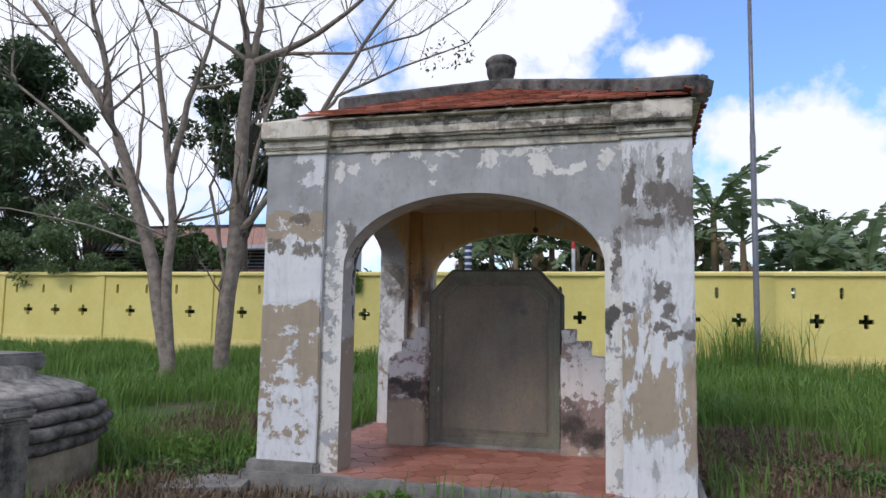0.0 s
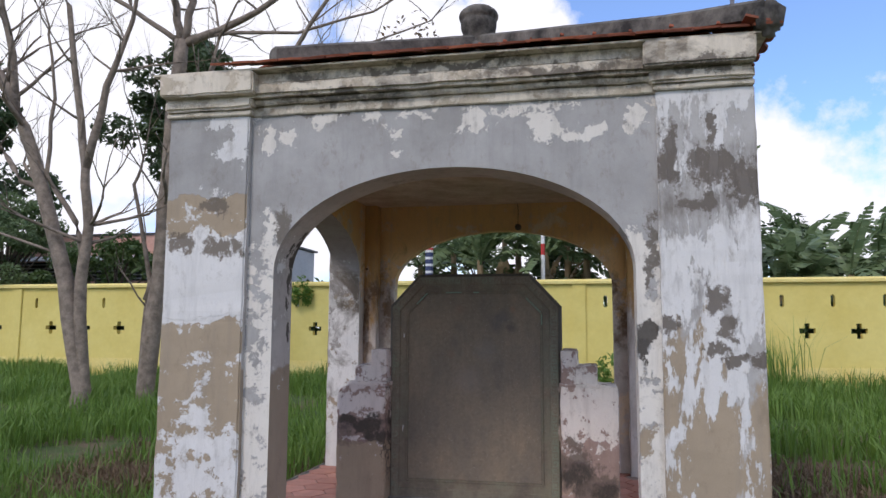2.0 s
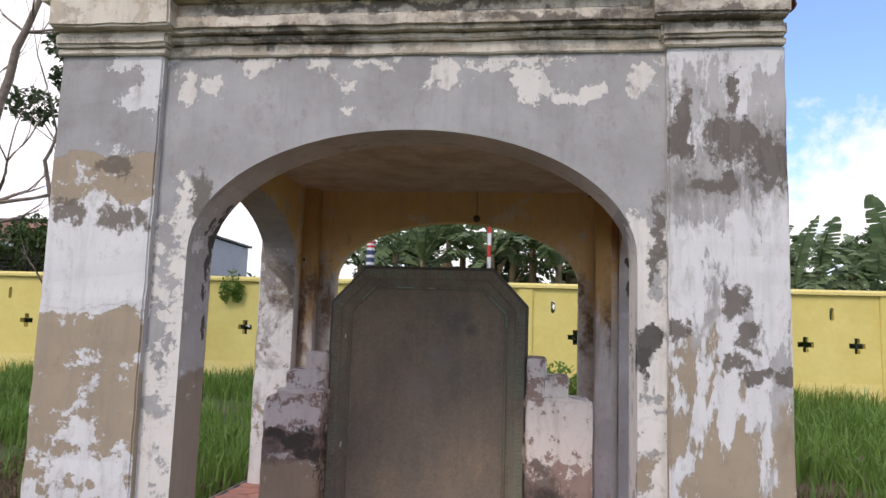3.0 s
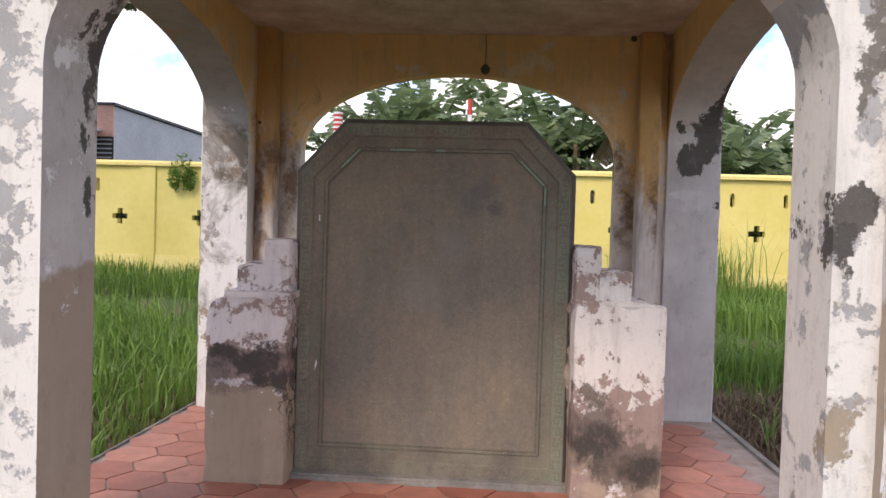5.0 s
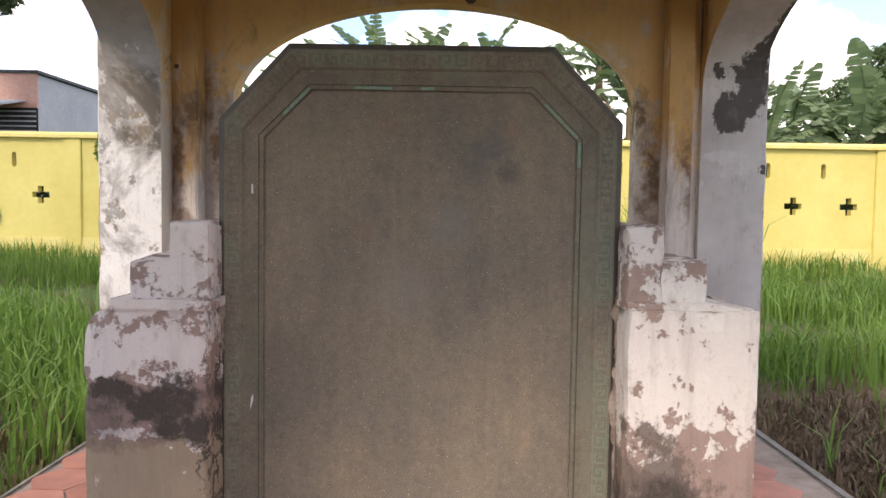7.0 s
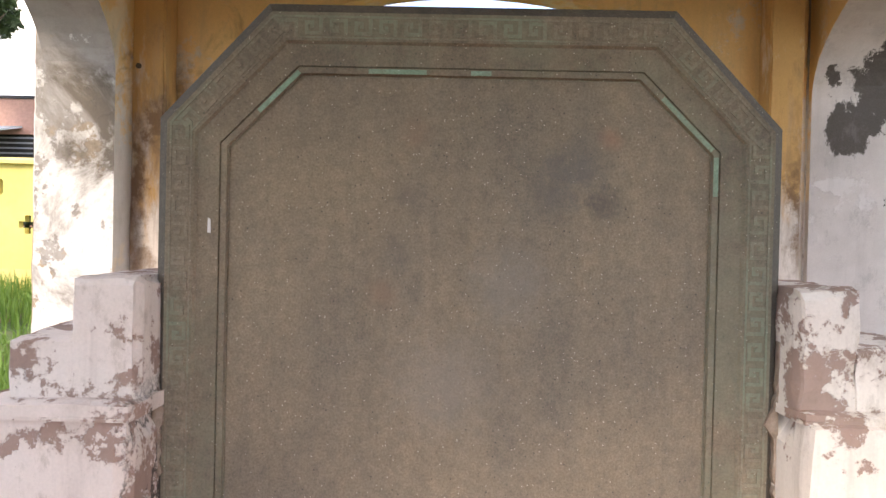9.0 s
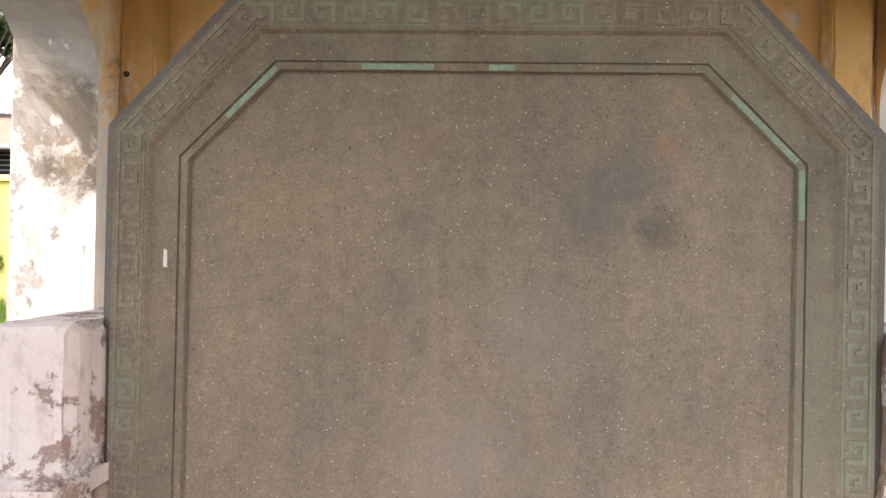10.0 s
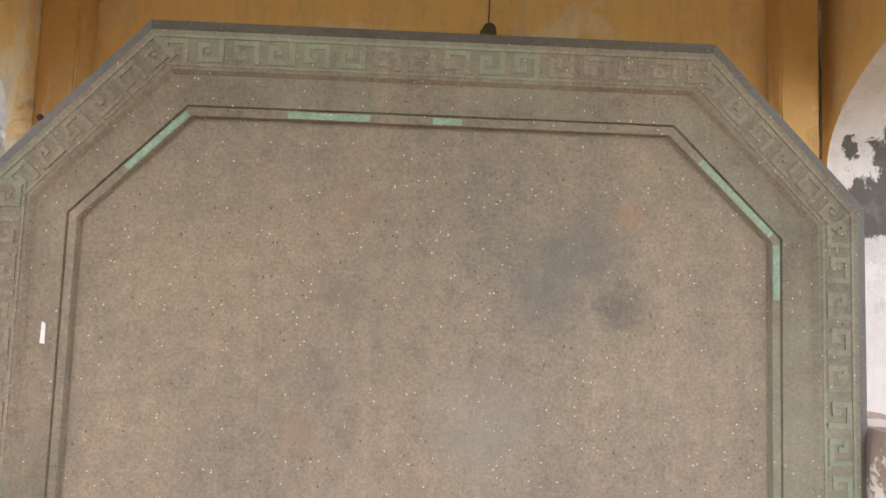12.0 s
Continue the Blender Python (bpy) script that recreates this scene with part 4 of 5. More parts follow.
band("border", [(0.024, 0.0), (0.092, 0.0), (0.098, 0.008), (0.15, 0.008), (0.152, 0.013), (0.154, 0.013)], M_BORDER)
band("inner_moulding", [(0.154, 0.013), (0.156, 0.005), (0.169, 0.005), (0.171, 0.0155), (0.173, 0.0155), (0.176, 0.013)], M_BORDER, "thin moulding with green remains")
bm = bmesh.new()
bm.faces.new([bm.verts.new((u, SF + 0.013, z)) for u, z in inset(0.176)])
st("panel", bm, M_STELE, "blank sandy stone panel")

# fret bands on the border: small raised key strokes
def fret_band(p, q, inset, count, name):
    """Key pattern along the border from p to q (u, z), offset to the inside."""
    bm = bmesh.new()
    d = Vector((q[0] - p[0], q[1] - p[1]))
    ln = d.length
    d.normalize()
    nrm = Vector((-d.y, d.x))
    unit = ln / count
    wd = 0.0085

    lift = [0.0]

    def bar(a0, a1, b0, b1):
        lift[0] = (lift[0] + 0.00023) % 0.0016
        pts = [Vector(p) + d * a + nrm * (inset + b) for a, b in ((a0, b0), (a1, b0), (a1, b1), (a0, b1))]
        prism(bm, [(v.x, v.y) for v in pts], -0.0018 - lift[0], 0.004, lambda u, dd, z: (u, SF + dd, z))
    bar(0, ln, -0.004, 0.001)
    bar(0, ln, 0.046, 0.05)
    for k in range(count):
        a = k * unit
        flip = (lambda s: s) if k % 2 == 0 else (lambda s: 0.046 - s)

        def key(a0, a1, c0, c1):
            bar(a + unit * a0, a + unit * a1, min(flip(c0), flip(c1)), max(flip(c0), flip(c1)))
        w = wd / unit
        key(0.0, w, 0.002, 0.034)
        key(0.0, 0.72, 0.034, 0.034 + wd)
        key(0.72 - w, 0.72, 0.018, 0.034)
        key(0.36, 0.72, 0.018 - wd, 0.018)
        key(0.36, 0.36 + w, 0.018, 0.026)
    return st(name, bm, M_FRET, "low relief key fret with green remains")


F = inset(0.03)
for k, cnt in ((1, 27), (2, 6), (3, 16), (4, 6), (5, 27)):
    a, b = F[k], F[(k + 1) % 6]
    fret_band(a, b, 0.006, cnt, "fret")
# remains of green inlay on the moulding, and small chips
G = inset(0.1625)


def inlay(p, q, t0, t1, name="green_inlay", material=None):
    bm = bmesh.new()
    a, b = Vector(p).lerp(Vector(q), t0), Vector(p).lerp(Vector(q), t1)
    d = (b - a).normalized()
    n_ = Vector((-d.y, d.x)) * 0.0055
    prism(bm, [tuple(v) for v in (a - n_, b - n_, b + n_, a + n_)], 0.003, 0.012, lambda u, dd, z: (u, SF + dd, z))
    return st(name, bm, material or M_VERDI, "strip of pale green inlay")


inlay(G[4], G[3], 0.2, 0.37)
inlay(G[4], G[3], 0.5, 0.56)
inlay(G[2], G[3], 0.05, 0.72)
inlay(G[5], G[4], 0.45, 0.98)
inlay(G[1], G[2], 0.93, 0.995)
bm = bmesh.new()
prism(bm, [(-0.629, 1.31), (-0.621, 1.309), (-0.622, 1.343), (-0.628, 1.345)], 0.006, 0.02, lambda u, dd, z: (u, SF + dd, z))
st("chip", bm, M_WHITE, "small white chip mark")
bm = bmesh.new()
prism(bm, [(-0.632, 0.49), (-0.62, 0.53), (-0.622, 0.552), (-0.629, 0.535)], 0.006, 0.02, lambda u, dd, z: (u, SF + dd, z))
st("chip", bm, M_WHITE, "small white chip mark")
bm = bmesh.new()
box(bm, -0.76, 0.76, SF - 0.07, SF + 0.3, FLOOR - 0.02, FLOOR + 0.035, 0.012)
st("foot", bm, M_CONC, "low cement footing")

# ---- stepped masonry buttresses beside the stele ----
def rough_block(x0, x1, y0, y1, z0, z1, seed, wear=0.011, slope=None):
    """A plastered block with softened, uneven and knocked edges; slope(x, y) lowers its top."""
    bm = bmesh.new()
    box(bm, x0, x1, y0, y1, z0, z1)
    bmesh.ops.subdivide_edges(bm, edges=list(bm.edges), cuts=13, use_grid_fill=True)
    cx, cy, hx, hy = (x0 + x1) / 2, (y0 + y1) / 2, (x1 - x0) / 2, (y1 - y0) / 2
    for v in bm.verts:
        c = v.co.copy()
        high = max(0.0, (c.z - z0) / (z1 - z0))
        ex, ey, ez = abs(c.x - cx) > hx - 0.001, abs(c.y - cy) > hy - 0.001, c.z > z1 - 0.001
        q = c * 8 + Vector((seed, 0, 0))
        if ex + ey + ez >= 2:
            # knocked arrises
            k = 0.006 + 0.03 * max(0.0, noise.noise(q * 1.3) - 0.12) * (1.5 if ez else 0.8)
            v.co.x -= math.copysign(k, c.x - cx) * ex
            v.co.y -= math.copysign(k, c.y - cy) * ey
            v.co.z -= k * ez
        if c.z > z0 + 0.01:
            v.co += Vector(noise.noise_vector(q)) * wear * 0.5 + Vector(noise.noise_vector(q * 3)) * wear * 0.3
        if slope:
            v.co.z -= slope(c.x, c.y) * high ** 3
    return bm


def buttress(label, material, parts):
    """parts: (name, block) from the floor up."""
    ob = thing("buttress", label, "buttress", "buttresses beside the stele", at=(parts[0][2], 1.9, FLOOR))
    iv = Matrix.Translation(ob.location).inverted()
    for name, bm, _ in parts:
        p = part(name, bm, M_SKIN if name == "plaster_skin" else material, ob)
        p.matrix_parent_inverse = iv
    return ob


def mortar_smear(x, way, z0, z1, seed):
    """A ragged skin of old plaster left on the stele's face along the joint."""
    bm = bmesh.new()
    n_ = 46
    inner = []
    for k in range(n_ + 1):
        z = z0 + (z1 - z0) * k / n_
        w = 0.014 + 0.036 * noise.noise((seed, z * 7, 0)) + 0.026 * noise.noise((seed, z * 31, 5))
        inner.append((x - way * max(0.003, w * min(1.0, 5 * k / n_, 5 * (1 - k / n_))), z))
    prism(bm, [(x, z0)] + inner + [(x, z1)], -0.008, 0.012, lambda u, d, z: (u, SF + d, z))
    return bm


buttress("stepped masonry buttress with pinkish plaster, sooty band and tan base", M_BLOCK_L, [
    ("step", rough_block(-1.178, -0.736, 1.636, 2.2, FLOOR - 0.01, 0.905, 1.0, slope=lambda x, y: max(0.0, -1.06 - x) * 0.35), -0.95),
    ("ledge", rough_block(-1.085, -0.724, 1.624, 2.19, 0.892, 0.93, 2.0, 0.008), -0.95),
    ("step", rough_block(-1.036, -0.87, 1.689, 2.19, 0.915, 1.072, 3.0, 0.009, slope=lambda x, y: max(0.0, 1.9 - y) * 0.05), -0.95),
    ("step", rough_block(-0.894, -0.738, 1.687, 2.19, 0.915, 1.205, 3.0, 0.009), -0.95),
    ("plaster_skin", mortar_smear(-0.75, -1, 0.6, 1.05, 2.2), -0.95)])
buttress("stepped masonry buttress with cream plaster flaking to pink and brown", M_BLOCK_R, [
    ("step", rough_block(0.748, 1.214, 1.64, 2.2, FLOOR - 0.01, 0.922, 5.0), 0.98),
    ("ledge", rough_block(0.742, 1.17, 1.66, 2.19, 0.915, 0.94, 6.0, 0.016, slope=lambda x, y: max(0.0, x - 1.02) * 0.16), 0.98),
    ("step", rough_block(0.87, 1.048, 1.708, 2.19, 0.925, 1.088, 7.0, 0.014), 0.98),
    ("step", rough_block(0.748, 0.89, 1.71, 2.19, 0.925, 1.215, 7.0, 0.016), 0.98),
    ("plaster_skin", mortar_smear(0.75, 1, 0.25, 1.08, 7.7), 0.98)])

# small dark fittings left in the plaster
def plug(name, label, place, r, ln, axis_pose):
    bm = bmesh.new()
    lathe(bm, [(r * 1.2, 0.0), (r * 1.15, ln * 0.3), (r, ln * 0.35), (r * 0.9, ln), (r * 0.4, ln)], 14)
    ob = new(name, mesh_of(name, bm, M_BARK_D, smooth=False))
    ob.matrix_world = Matrix.Translation(place) @ axis_pose
    return tagged(ob, label, "fitting")


plug("old_lamp_holder", "small dark old lamp holder on the ochre arch", (0.222, 3.492, 2.515), 0.03, 0.07, pose(0, 0, 0, 90, 0, 0))
bm = bmesh.new()
tube(bm, [(0.222, 3.482, 2.53), (0.224, 3.483, 2.65), (0.22, 3.484, 2.778)], [0.0028, 0.0028, 0.0028], 6)
tagged(new("lamp_wire", mesh_of("lamp_wire", bm, M_BARK_D)), "thin dark wire rising from the old lamp holder", "wire")
plug("wall_plug", "small dark plug in the ochre plaster", (1.33, 3.492, 2.762), 0.02, 0.012, pose(0, 0, 0, 90, 0, 0))
plug("wall_plug", "small dark plug in the ochre plaster", (-1.47, 3.344, 2.06), 0.013, 0.012, pose(0, 0, 0, 90, 0, 0))

# ---- boundary wall ----
WY, PITCH, PIL0 = 13.0, 3.84, 4.5
wall = tagged(new("boundary_wall"), "long bright yellow painted wall with cross and slot openings", "wall", kind="structure")
W_TOP, W_BOT = 2.5, -0.4


def wall_bay():
    """One bay between two piers, with three cross openings and three slots cut through."""
    holes = []
    for k in range(3):
        cx, sx = 1.06 + k * 1.05 + 0.05, 0.56 + k * 1.05 + 0.05
        holes += [(cx - 0.055, cx + 0.055, 1.42 - 0.165, 1.42 + 0.165), (cx - 0.165, cx + 0.165, 1.42 - 0.055, 1.42 + 0.055)]
        holes += [(sx - 0.045, sx + 0.045, 1.97, 2.2), (sx - 0.025, sx + 0.025, 1.945, 2.225)]
    xs = sorted({0.15, PITCH - 0.15} | {h[0] for h in holes} | {h[1] for h in holes})
    zs = sorted({W_BOT, 0.75, W_TOP} | {h[2] for h in holes} | {h[3] for h in holes})

    def solid(i, j):
        if not (0 <= i < len(xs) - 1 and 0 <= j < len(zs) - 1):
            return False
        cx, cz = (xs[i] + xs[i + 1]) / 2, (zs[j] + zs[j + 1]) / 2
        return not any(h[0] < cx < h[1] and h[2] < cz < h[3] for h in holes)
    bm = bmesh.new()
    th = 0.14
    for i in range(len(xs) - 1):
        for j in range(len(zs) - 1):
            if not solid(i, j):
                continue
            a, b, c, d = xs[i], xs[i + 1], zs[j], zs[j + 1]
            for y in (0, th):
                bm.faces.new([bm.verts.new(p) for p in ((a, y, c), (b, y, c), (b, y, d), (a, y, d))])
            for di, dj, p, q in ((-1, 0, (a, c), (a, d)), (1, 0, (b, c), (b, d)), (0, -1, (a, c), (b, c)), (0, 1, (a, d), (b, d))):
                if not solid(i + di, j + dj):
                    bm.faces.new([bm.verts.new(v) for v in ((p[0], 0, p[1]), (q[0], 0, q[1]), (q[0], th, q[1]), (p[0], th, p[1]))])
    bmesh.ops.remove_doubles(bm, verts=bm.verts, dist=0.0005)
    return mesh_of("panel", bm, M_YELLOW)


BAY = wall_bay()
bm = bmesh.new()
box(bm, -0.16, 0.16, -0.05, 0.2, W_BOT, W_TOP - 0.002, 0.012)
PIER = mesh_of("pier", bm, M_YELLOW)
bm = bmesh.new()
prism(bm, [(-0.09, 0.0), (-0.09, 0.06), (-0.04, 0.11), (0.2, 0.11), (0.24, 0.06), (0.24, 0.0)], 0, PITCH, lambda u, d, z: (d, u, W_TOP + z))
COPE = mesh_of("coping", bm, M_YCAP)
bm = bmesh.new()
box(bm, 0.16, PITCH - 0.16, -0.03, -0.002, W_BOT, 0.62, 0.008)
SKIRT = mesh_of("plinth", bm, M_YCAP)
for k in range(-9, 4):
    x = PIL0 + k * PITCH
    for nm, me in (("panel", BAY), ("pier", PIER), ("coping", COPE), ("plinth", SKIRT)):
        ob = part(nm, me, None, wall)
        ob.location = (x, WY, 0)

# ---- lamp pole ----
def lamp_pole(x, y, h):
    z = ground_z(x, y)
    ob = thing("lamp_pole", "tall slim grey steel lamp pole beside the wall", "pole", at=(x, y, z))
    bm = bmesh.new()
    lathe(bm, [(0.075, -0.1), (0.075, 1.2), (0.068, 1.25), (0.066, h * 0.6), (0.052, h * 0.62), (0.048, h)], 14)
    part("shaft", bm, M_POLE, ob, smooth=True)
    bm = bmesh.new()
    lathe(bm, [(0.09, h - 0.02), (0.09, h + 0.03), (0.06, h + 0.05)], 12)
    part("collar", bm, M_POLE, ob)
    bm = bmesh.new()
    tube(bm, [(0, 0, h), (0.1, -0.02, h + 0.12), (0.3, -0.06, h + 0.14)], [0.025, 0.025, 0.022], 8)
    part("arm", bm, M_POLE, ob, smooth=True)
    bm = bmesh.new()
    lathe(bm, [(0.03, 0.12), (0.07, 0.1), (0.17, 0.02), (0.175, -0.02), (0.12, -0.06), (0.05, -0.1)], 16, (0.34, -0.06, h + 0.02))
    part("lamp_head", bm, M_WHITE, ob, "white dish lamp head", smooth=True)
    return ob


lamp_pole(4.14, 12.0, 9.45)

# ---- bare trees ----
def leaf_cloud(rng, clumps, per, size, squash=1.0):
    """Small bent leaves scattered through clumps (x, y, z, radius)."""
    v, f = [], []
    for cx, cy, cz, cr in clumps:
        for _ in range(per):
            a, b = rng.uniform(0, 2 * math.pi), math.acos(rng.uniform(-1, 1))
            rr = cr * rng.uniform(0.35, 1.0) ** 0.6
            p = Vector((cx + rr * math.sin(b) * math.cos(a), cy + rr * math.sin(b) * math.sin(a), cz + squash * rr * math.cos(b)))
            m = Euler((rng.uniform(-1.1, 1.1), rng.uniform(-1.1, 1.1), rng.uniform(0, 6.28))).to_matrix()
            s = size * rng.uniform(0.6, 1.3)
            base = len(v)
            for q in ((-0.5, 0, 0), (0, -0.22, 0.06), (0.5, 0, -0.05), (0, 0.22, 0.06)):
                v.append(tuple(p + m @ (Vector(q) * s)))
            f += [(base, base + 1, base + 2), (base, base + 2, base + 3)]
    return v, f


def grow(rng, bm, p, d, r, ln, depth, spread, up):
    """A limb that bends a little, thins and forks."""
    pts, rad = [Vector(p)], [r]
    n_ = 5
    for k in range(n_):
        d = (d + Vector((rng.uniform(-1, 1), rng.uniform(-1, 1), rng.uniform(-0.5, 1.0) * up)) * 0.16).normalized()
        pts.append(pts[-1] + d * ln / n_)
        rad.append(r * (1 - 0.42 * (k + 1) / n_))
    tube(bm, pts, rad, 8 if r > 0.05 else (5 if r > 0.012 else 3))
    if depth == 0:
        return
    for k in range(3 if depth > 2 else 2 + (rng.random() < 0.5)):
        at = rng.randint(2, n_) if k else n_
        side = Vector((rng.uniform(-1, 1), rng.uniform(-1, 1), rng.uniform(-0.1, 0.6)))
        nd = (d + side * spread).normalized()
        grow(rng, bm, pts[at], nd, rad[at] * (0.78 if k == 0 else 0.62), ln * rng.uniform(0.6, 0.85), depth - 1, spread, up)


def limb(bm, rng, plane, line, r0, r1, twigs, tail):
    """A drawn limb through (x, z) places in one upright plane, with twigs along it and forks at its end."""
    pts = []
    for (xa, za), (xb, zb) in zip(line, line[1:]):
        for q in (0.0, 0.34, 0.67):
            pts.append(Vector((xa + (xb - xa) * q, plane + 0.1 * noise.noise((xa + q, za, 3.3)), za + (zb - za) * q)))
            pts[-1].x += 0.04 * noise.noise((za + q * 3, xa, 1.1))
    pts.append(Vector((line[-1][0], plane, line[-1][1])))
    k = len(pts) - 1
    rad = [r0 + (r1 - r0) * i / k for i in range(k + 1)]
    tube(bm, pts, rad, 9 if r0 > 0.06 else 6)
    for _ in range(twigs):
        i = rng.randint(k // 3, k)
        d = Vector((rng.uniform(-1, 1), rng.uniform(-0.9, 0.9), rng.uniform(0.1, 1.0))).normalized()
        grow(rng, bm, pts[i], d, max(0.008, rad[i] * 0.4), rng.uniform(0.5, 1.3), 2, 0.6, 0.6)
    if tail:
        d = (pts[-1] - pts[-3]).normalized()
        for _ in range(2):
            grow(rng, bm, pts[-1], (d + Vector((rng.uniform(-.4, .4), rng.uniform(-.4, .4), 0.1))).normalized(), rad[-1] * 0.85, 1.3, tail, 0.55, 0.4)


def bare_tree(base, plane, seed, limbs, label):
    x, z = base
    ob = thing("bare_tree", label, "tree", "bare trees on the grass", at=(x, plane, ground_z(x, plane)))
    iv = Matrix.Translation(ob.location).inverted()
    rng = random.Random(seed)
    for k, (line, r0, r1, twigs, tail) in enumerate(limbs):
        bm = bmesh.new()
        limb(bm, rng, plane, line, r0, r1, twigs, tail)
        p = part("trunk" if k == 0 else "limb", bm, M_BARK, ob, smooth=True)
        p.matrix_parent_inverse = iv
    return ob


bare_tree((-7.7, 0), 6.8, 11, [
    ([(-7.72, -0.25), (-7.74, 0.3), (-8.12, 2.19), (-8.78, 3.91), (-9.54, 5.67), (-10.18, 6.42), (-10.94, 7.43), (-11.72, 8.39)], 0.18, 0.05, 12, 3),
    ([(-7.66, -0.25), (-7.7, 0.3), (-7.84, 2.22), (-7.8, 3.21), (-7.91, 4.28), (-8.19, 5.59), (-8.46, 7.36), (-8.82, 8.03)], 0.13, 0.035, 12, 3),
    ([(-9.5, 5.6), (-9.8, 6.97), (-10.15, 8.24)], 0.075, 0.05, 5, 3),
    ([(-8.78, 3.91), (-9.18, 4.05), (-9.8, 4.77), (-10.87, 5.61), (-11.98, 6.4), (-12.25, 6.87), (-12.19, 7.24)], 0.06, 0.02, 9, 2),
    ([(-9.6, 5.75), (-11.11, 7.37), (-12.43, 8.39)], 0.06, 0.03, 6, 3),
    ([(-7.9, 4.25), (-7.58, 5.76), (-7.25, 6.56), (-6.93, 7.77)], 0.08, 0.03, 10, 3),
    ([(-7.84, 2.6), (-8.07, 3.28), (-8.72, 4.18), (-8.7, 5.62), (-8.84, 6.82), (-9.02, 7.41)], 0.06, 0.015, 9, 2),
    ([(-8.3, 2.7), (-9.9, 3.2), (-12.0, 3.6), (-13.6, 3.7)], 0.03, 0.01, 5, 1)],
    "leafless grey tree with several slender trunks in tall grass")
tall_tree = bare_tree((-7.05, 0), 7.6, 23, [
    ([(-7.0, -0.25), (-6.98, 0.46), (-6.85, 2.28), (-6.79, 3.65), (-6.72, 5.38), (-6.61, 6.86)], 0.17, 0.13, 2, 0),
    ([(-6.63, 6.8), (-6.79, 7.53), (-6.95, 8.27)], 0.085, 0.06, 3, 3),
    ([(-6.57, 6.8), (-6.45, 7.64), (-6.4, 8.21)], 0.08, 0.06, 3, 3),
    ([(-6.64, 6.82), (-7.75, 7.61), (-8.95, 8.39)], 0.06, 0.035, 6, 3),
    ([(-6.6, 6.8), (-5.85, 7.01), (-5.06, 7.32), (-4.05, 7.97)], 0.09, 0.04, 8, 3),
    ([(-6.4, 6.9), (-5.57, 6.95), (-4.27, 6.85), (-2.79, 7.12), (-1.84, 7.63)], 0.045, 0.012, 9, 2),
    ([(-7.06, 1.9), (-6.65, 3.16), (-6.04, 3.83), (-5.2, 5.0), (-4.81, 5.7), (-4.02, 6.99), (-3.3, 7.9)], 0.09, 0.03, 6, 3),
    ([(-4.95, 5.5), (-4.5, 5.93), (-3.26, 6.44), (-1.72, 6.85)], 0.045, 0.012, 14, 2),
    ([(-6.8, 3.03), (-6.49, 4.39), (-6.23, 5.36), (-5.84, 6.8)], 0.06, 0.03, 5, 2),
    ([(-7.05, 0.3), (-7.1, 0.81), (-7.04, 2.25), (-7.48, 4.1), (-7.3, 4.59)], 0.07, 0.02, 5, 2)],
    "leafless grey tree with a straight tall trunk in tall grass")
v, f = leaf_cloud(random.Random(52), [(-2.1, 7.6, 6.7, 0.3), (-1.8, 7.6, 6.6, 0.22), (-2.5, 7.6, 6.55, 0.25)], 26, 0.11, 1.5)
pods = joined("seed_pods", v, f, M_DRY, tall_tree)
pods.matrix_parent_inverse = Matrix.Translation(tall_tree.location).inverted()
tagged(pods, "dry hanging seed pods", kind="stuff")

# ---- leafy trees behind the wall ----
def leafy_tree(x, y, seed, height, crown, label, material, n_clumps, per, size):
    z = ground_z(x, y)
    ob = thing("leafy_tree", label, "tree", at=(x, y, z))
    rng = random.Random(seed)
    bm = bmesh.new()
    tube(bm, [(0, 0, -0.2), (0.1, 0, height * 0.3), (-0.05, 0.1, height * 0.6), (0, 0, height * 0.9)], [0.17, 0.13, 0.09, 0.03], 10)
    clumps = []
    for k in range(n_clumps):
        a, q = rng.uniform(0, 6.28), rng.uniform(0, 1) ** 0.5
        h = crown[1] + (crown[2] - crown[1]) * rng.random()
        w = crown[0] * math.sin(math.pi * min(0.95, max(0.12, 0.18 + 0.8 * (h - crown[1]) / (crown[2] - crown[1]))))
        c = (w * q * math.cos(a), w * q * math.sin(a), h, rng.uniform(0.3, 0.75) * crown[0] * 0.36)
        clumps.append(c)
        tube(bm, [(0, 0, h * 0.55), (c[0] * 0.5, c[1] * 0.5, h * 0.8), (c[0], c[1], c[2])], [0.04, 0.03, 0.012], 5)
    part("trunk", bm, M_BARK_D, ob, smooth=True)
    v, f = leaf_cloud(rng, clumps, per, size, 0.75)
    joined("crown", v, f, material, ob)
    return ob


leafy_tree(-22.6, 17.0, 3, 10.5, (4.3, 3.2, 11.9), "dense dark evergreen tree behind the yellow wall", M_LEAF_D, 70, 210, 0.34)
leafy_tree(-27.0, 18.5, 9, 10.0, (4.0, 2.0, 12.0), "dense dark evergreen tree behind the yellow wall", M_LEAF_D, 54, 220, 0.36)
leafy_tree(-12.2, 17.0, 4, 9.6, (2.9, 6.2, 10.7), "round dark green tree behind the yellow wall", M_LEAF_D, 46, 260, 0.27)
leafy_tree(-16.6, 14.5, 6, 3.4, (2.6, 1.9, 5.0), "low feathery green bush behind the yellow wall", M_FEATHER, 44, 420, 0.15)
leafy_tree(-13.4, 15.4, 16, 2.6, (2.3, 1.4, 4.0), "low feathery green bush behind the yellow wall", M_LEAF_M, 28, 260, 0.2)
leafy_tree(-21.5, 15.2, 26, 3.0, (2.6, 1.0, 4.4), "low dark bush behind the yellow wall", M_LEAF_D, 30, 260, 0.24)
hedge_rng = random.Random(40)
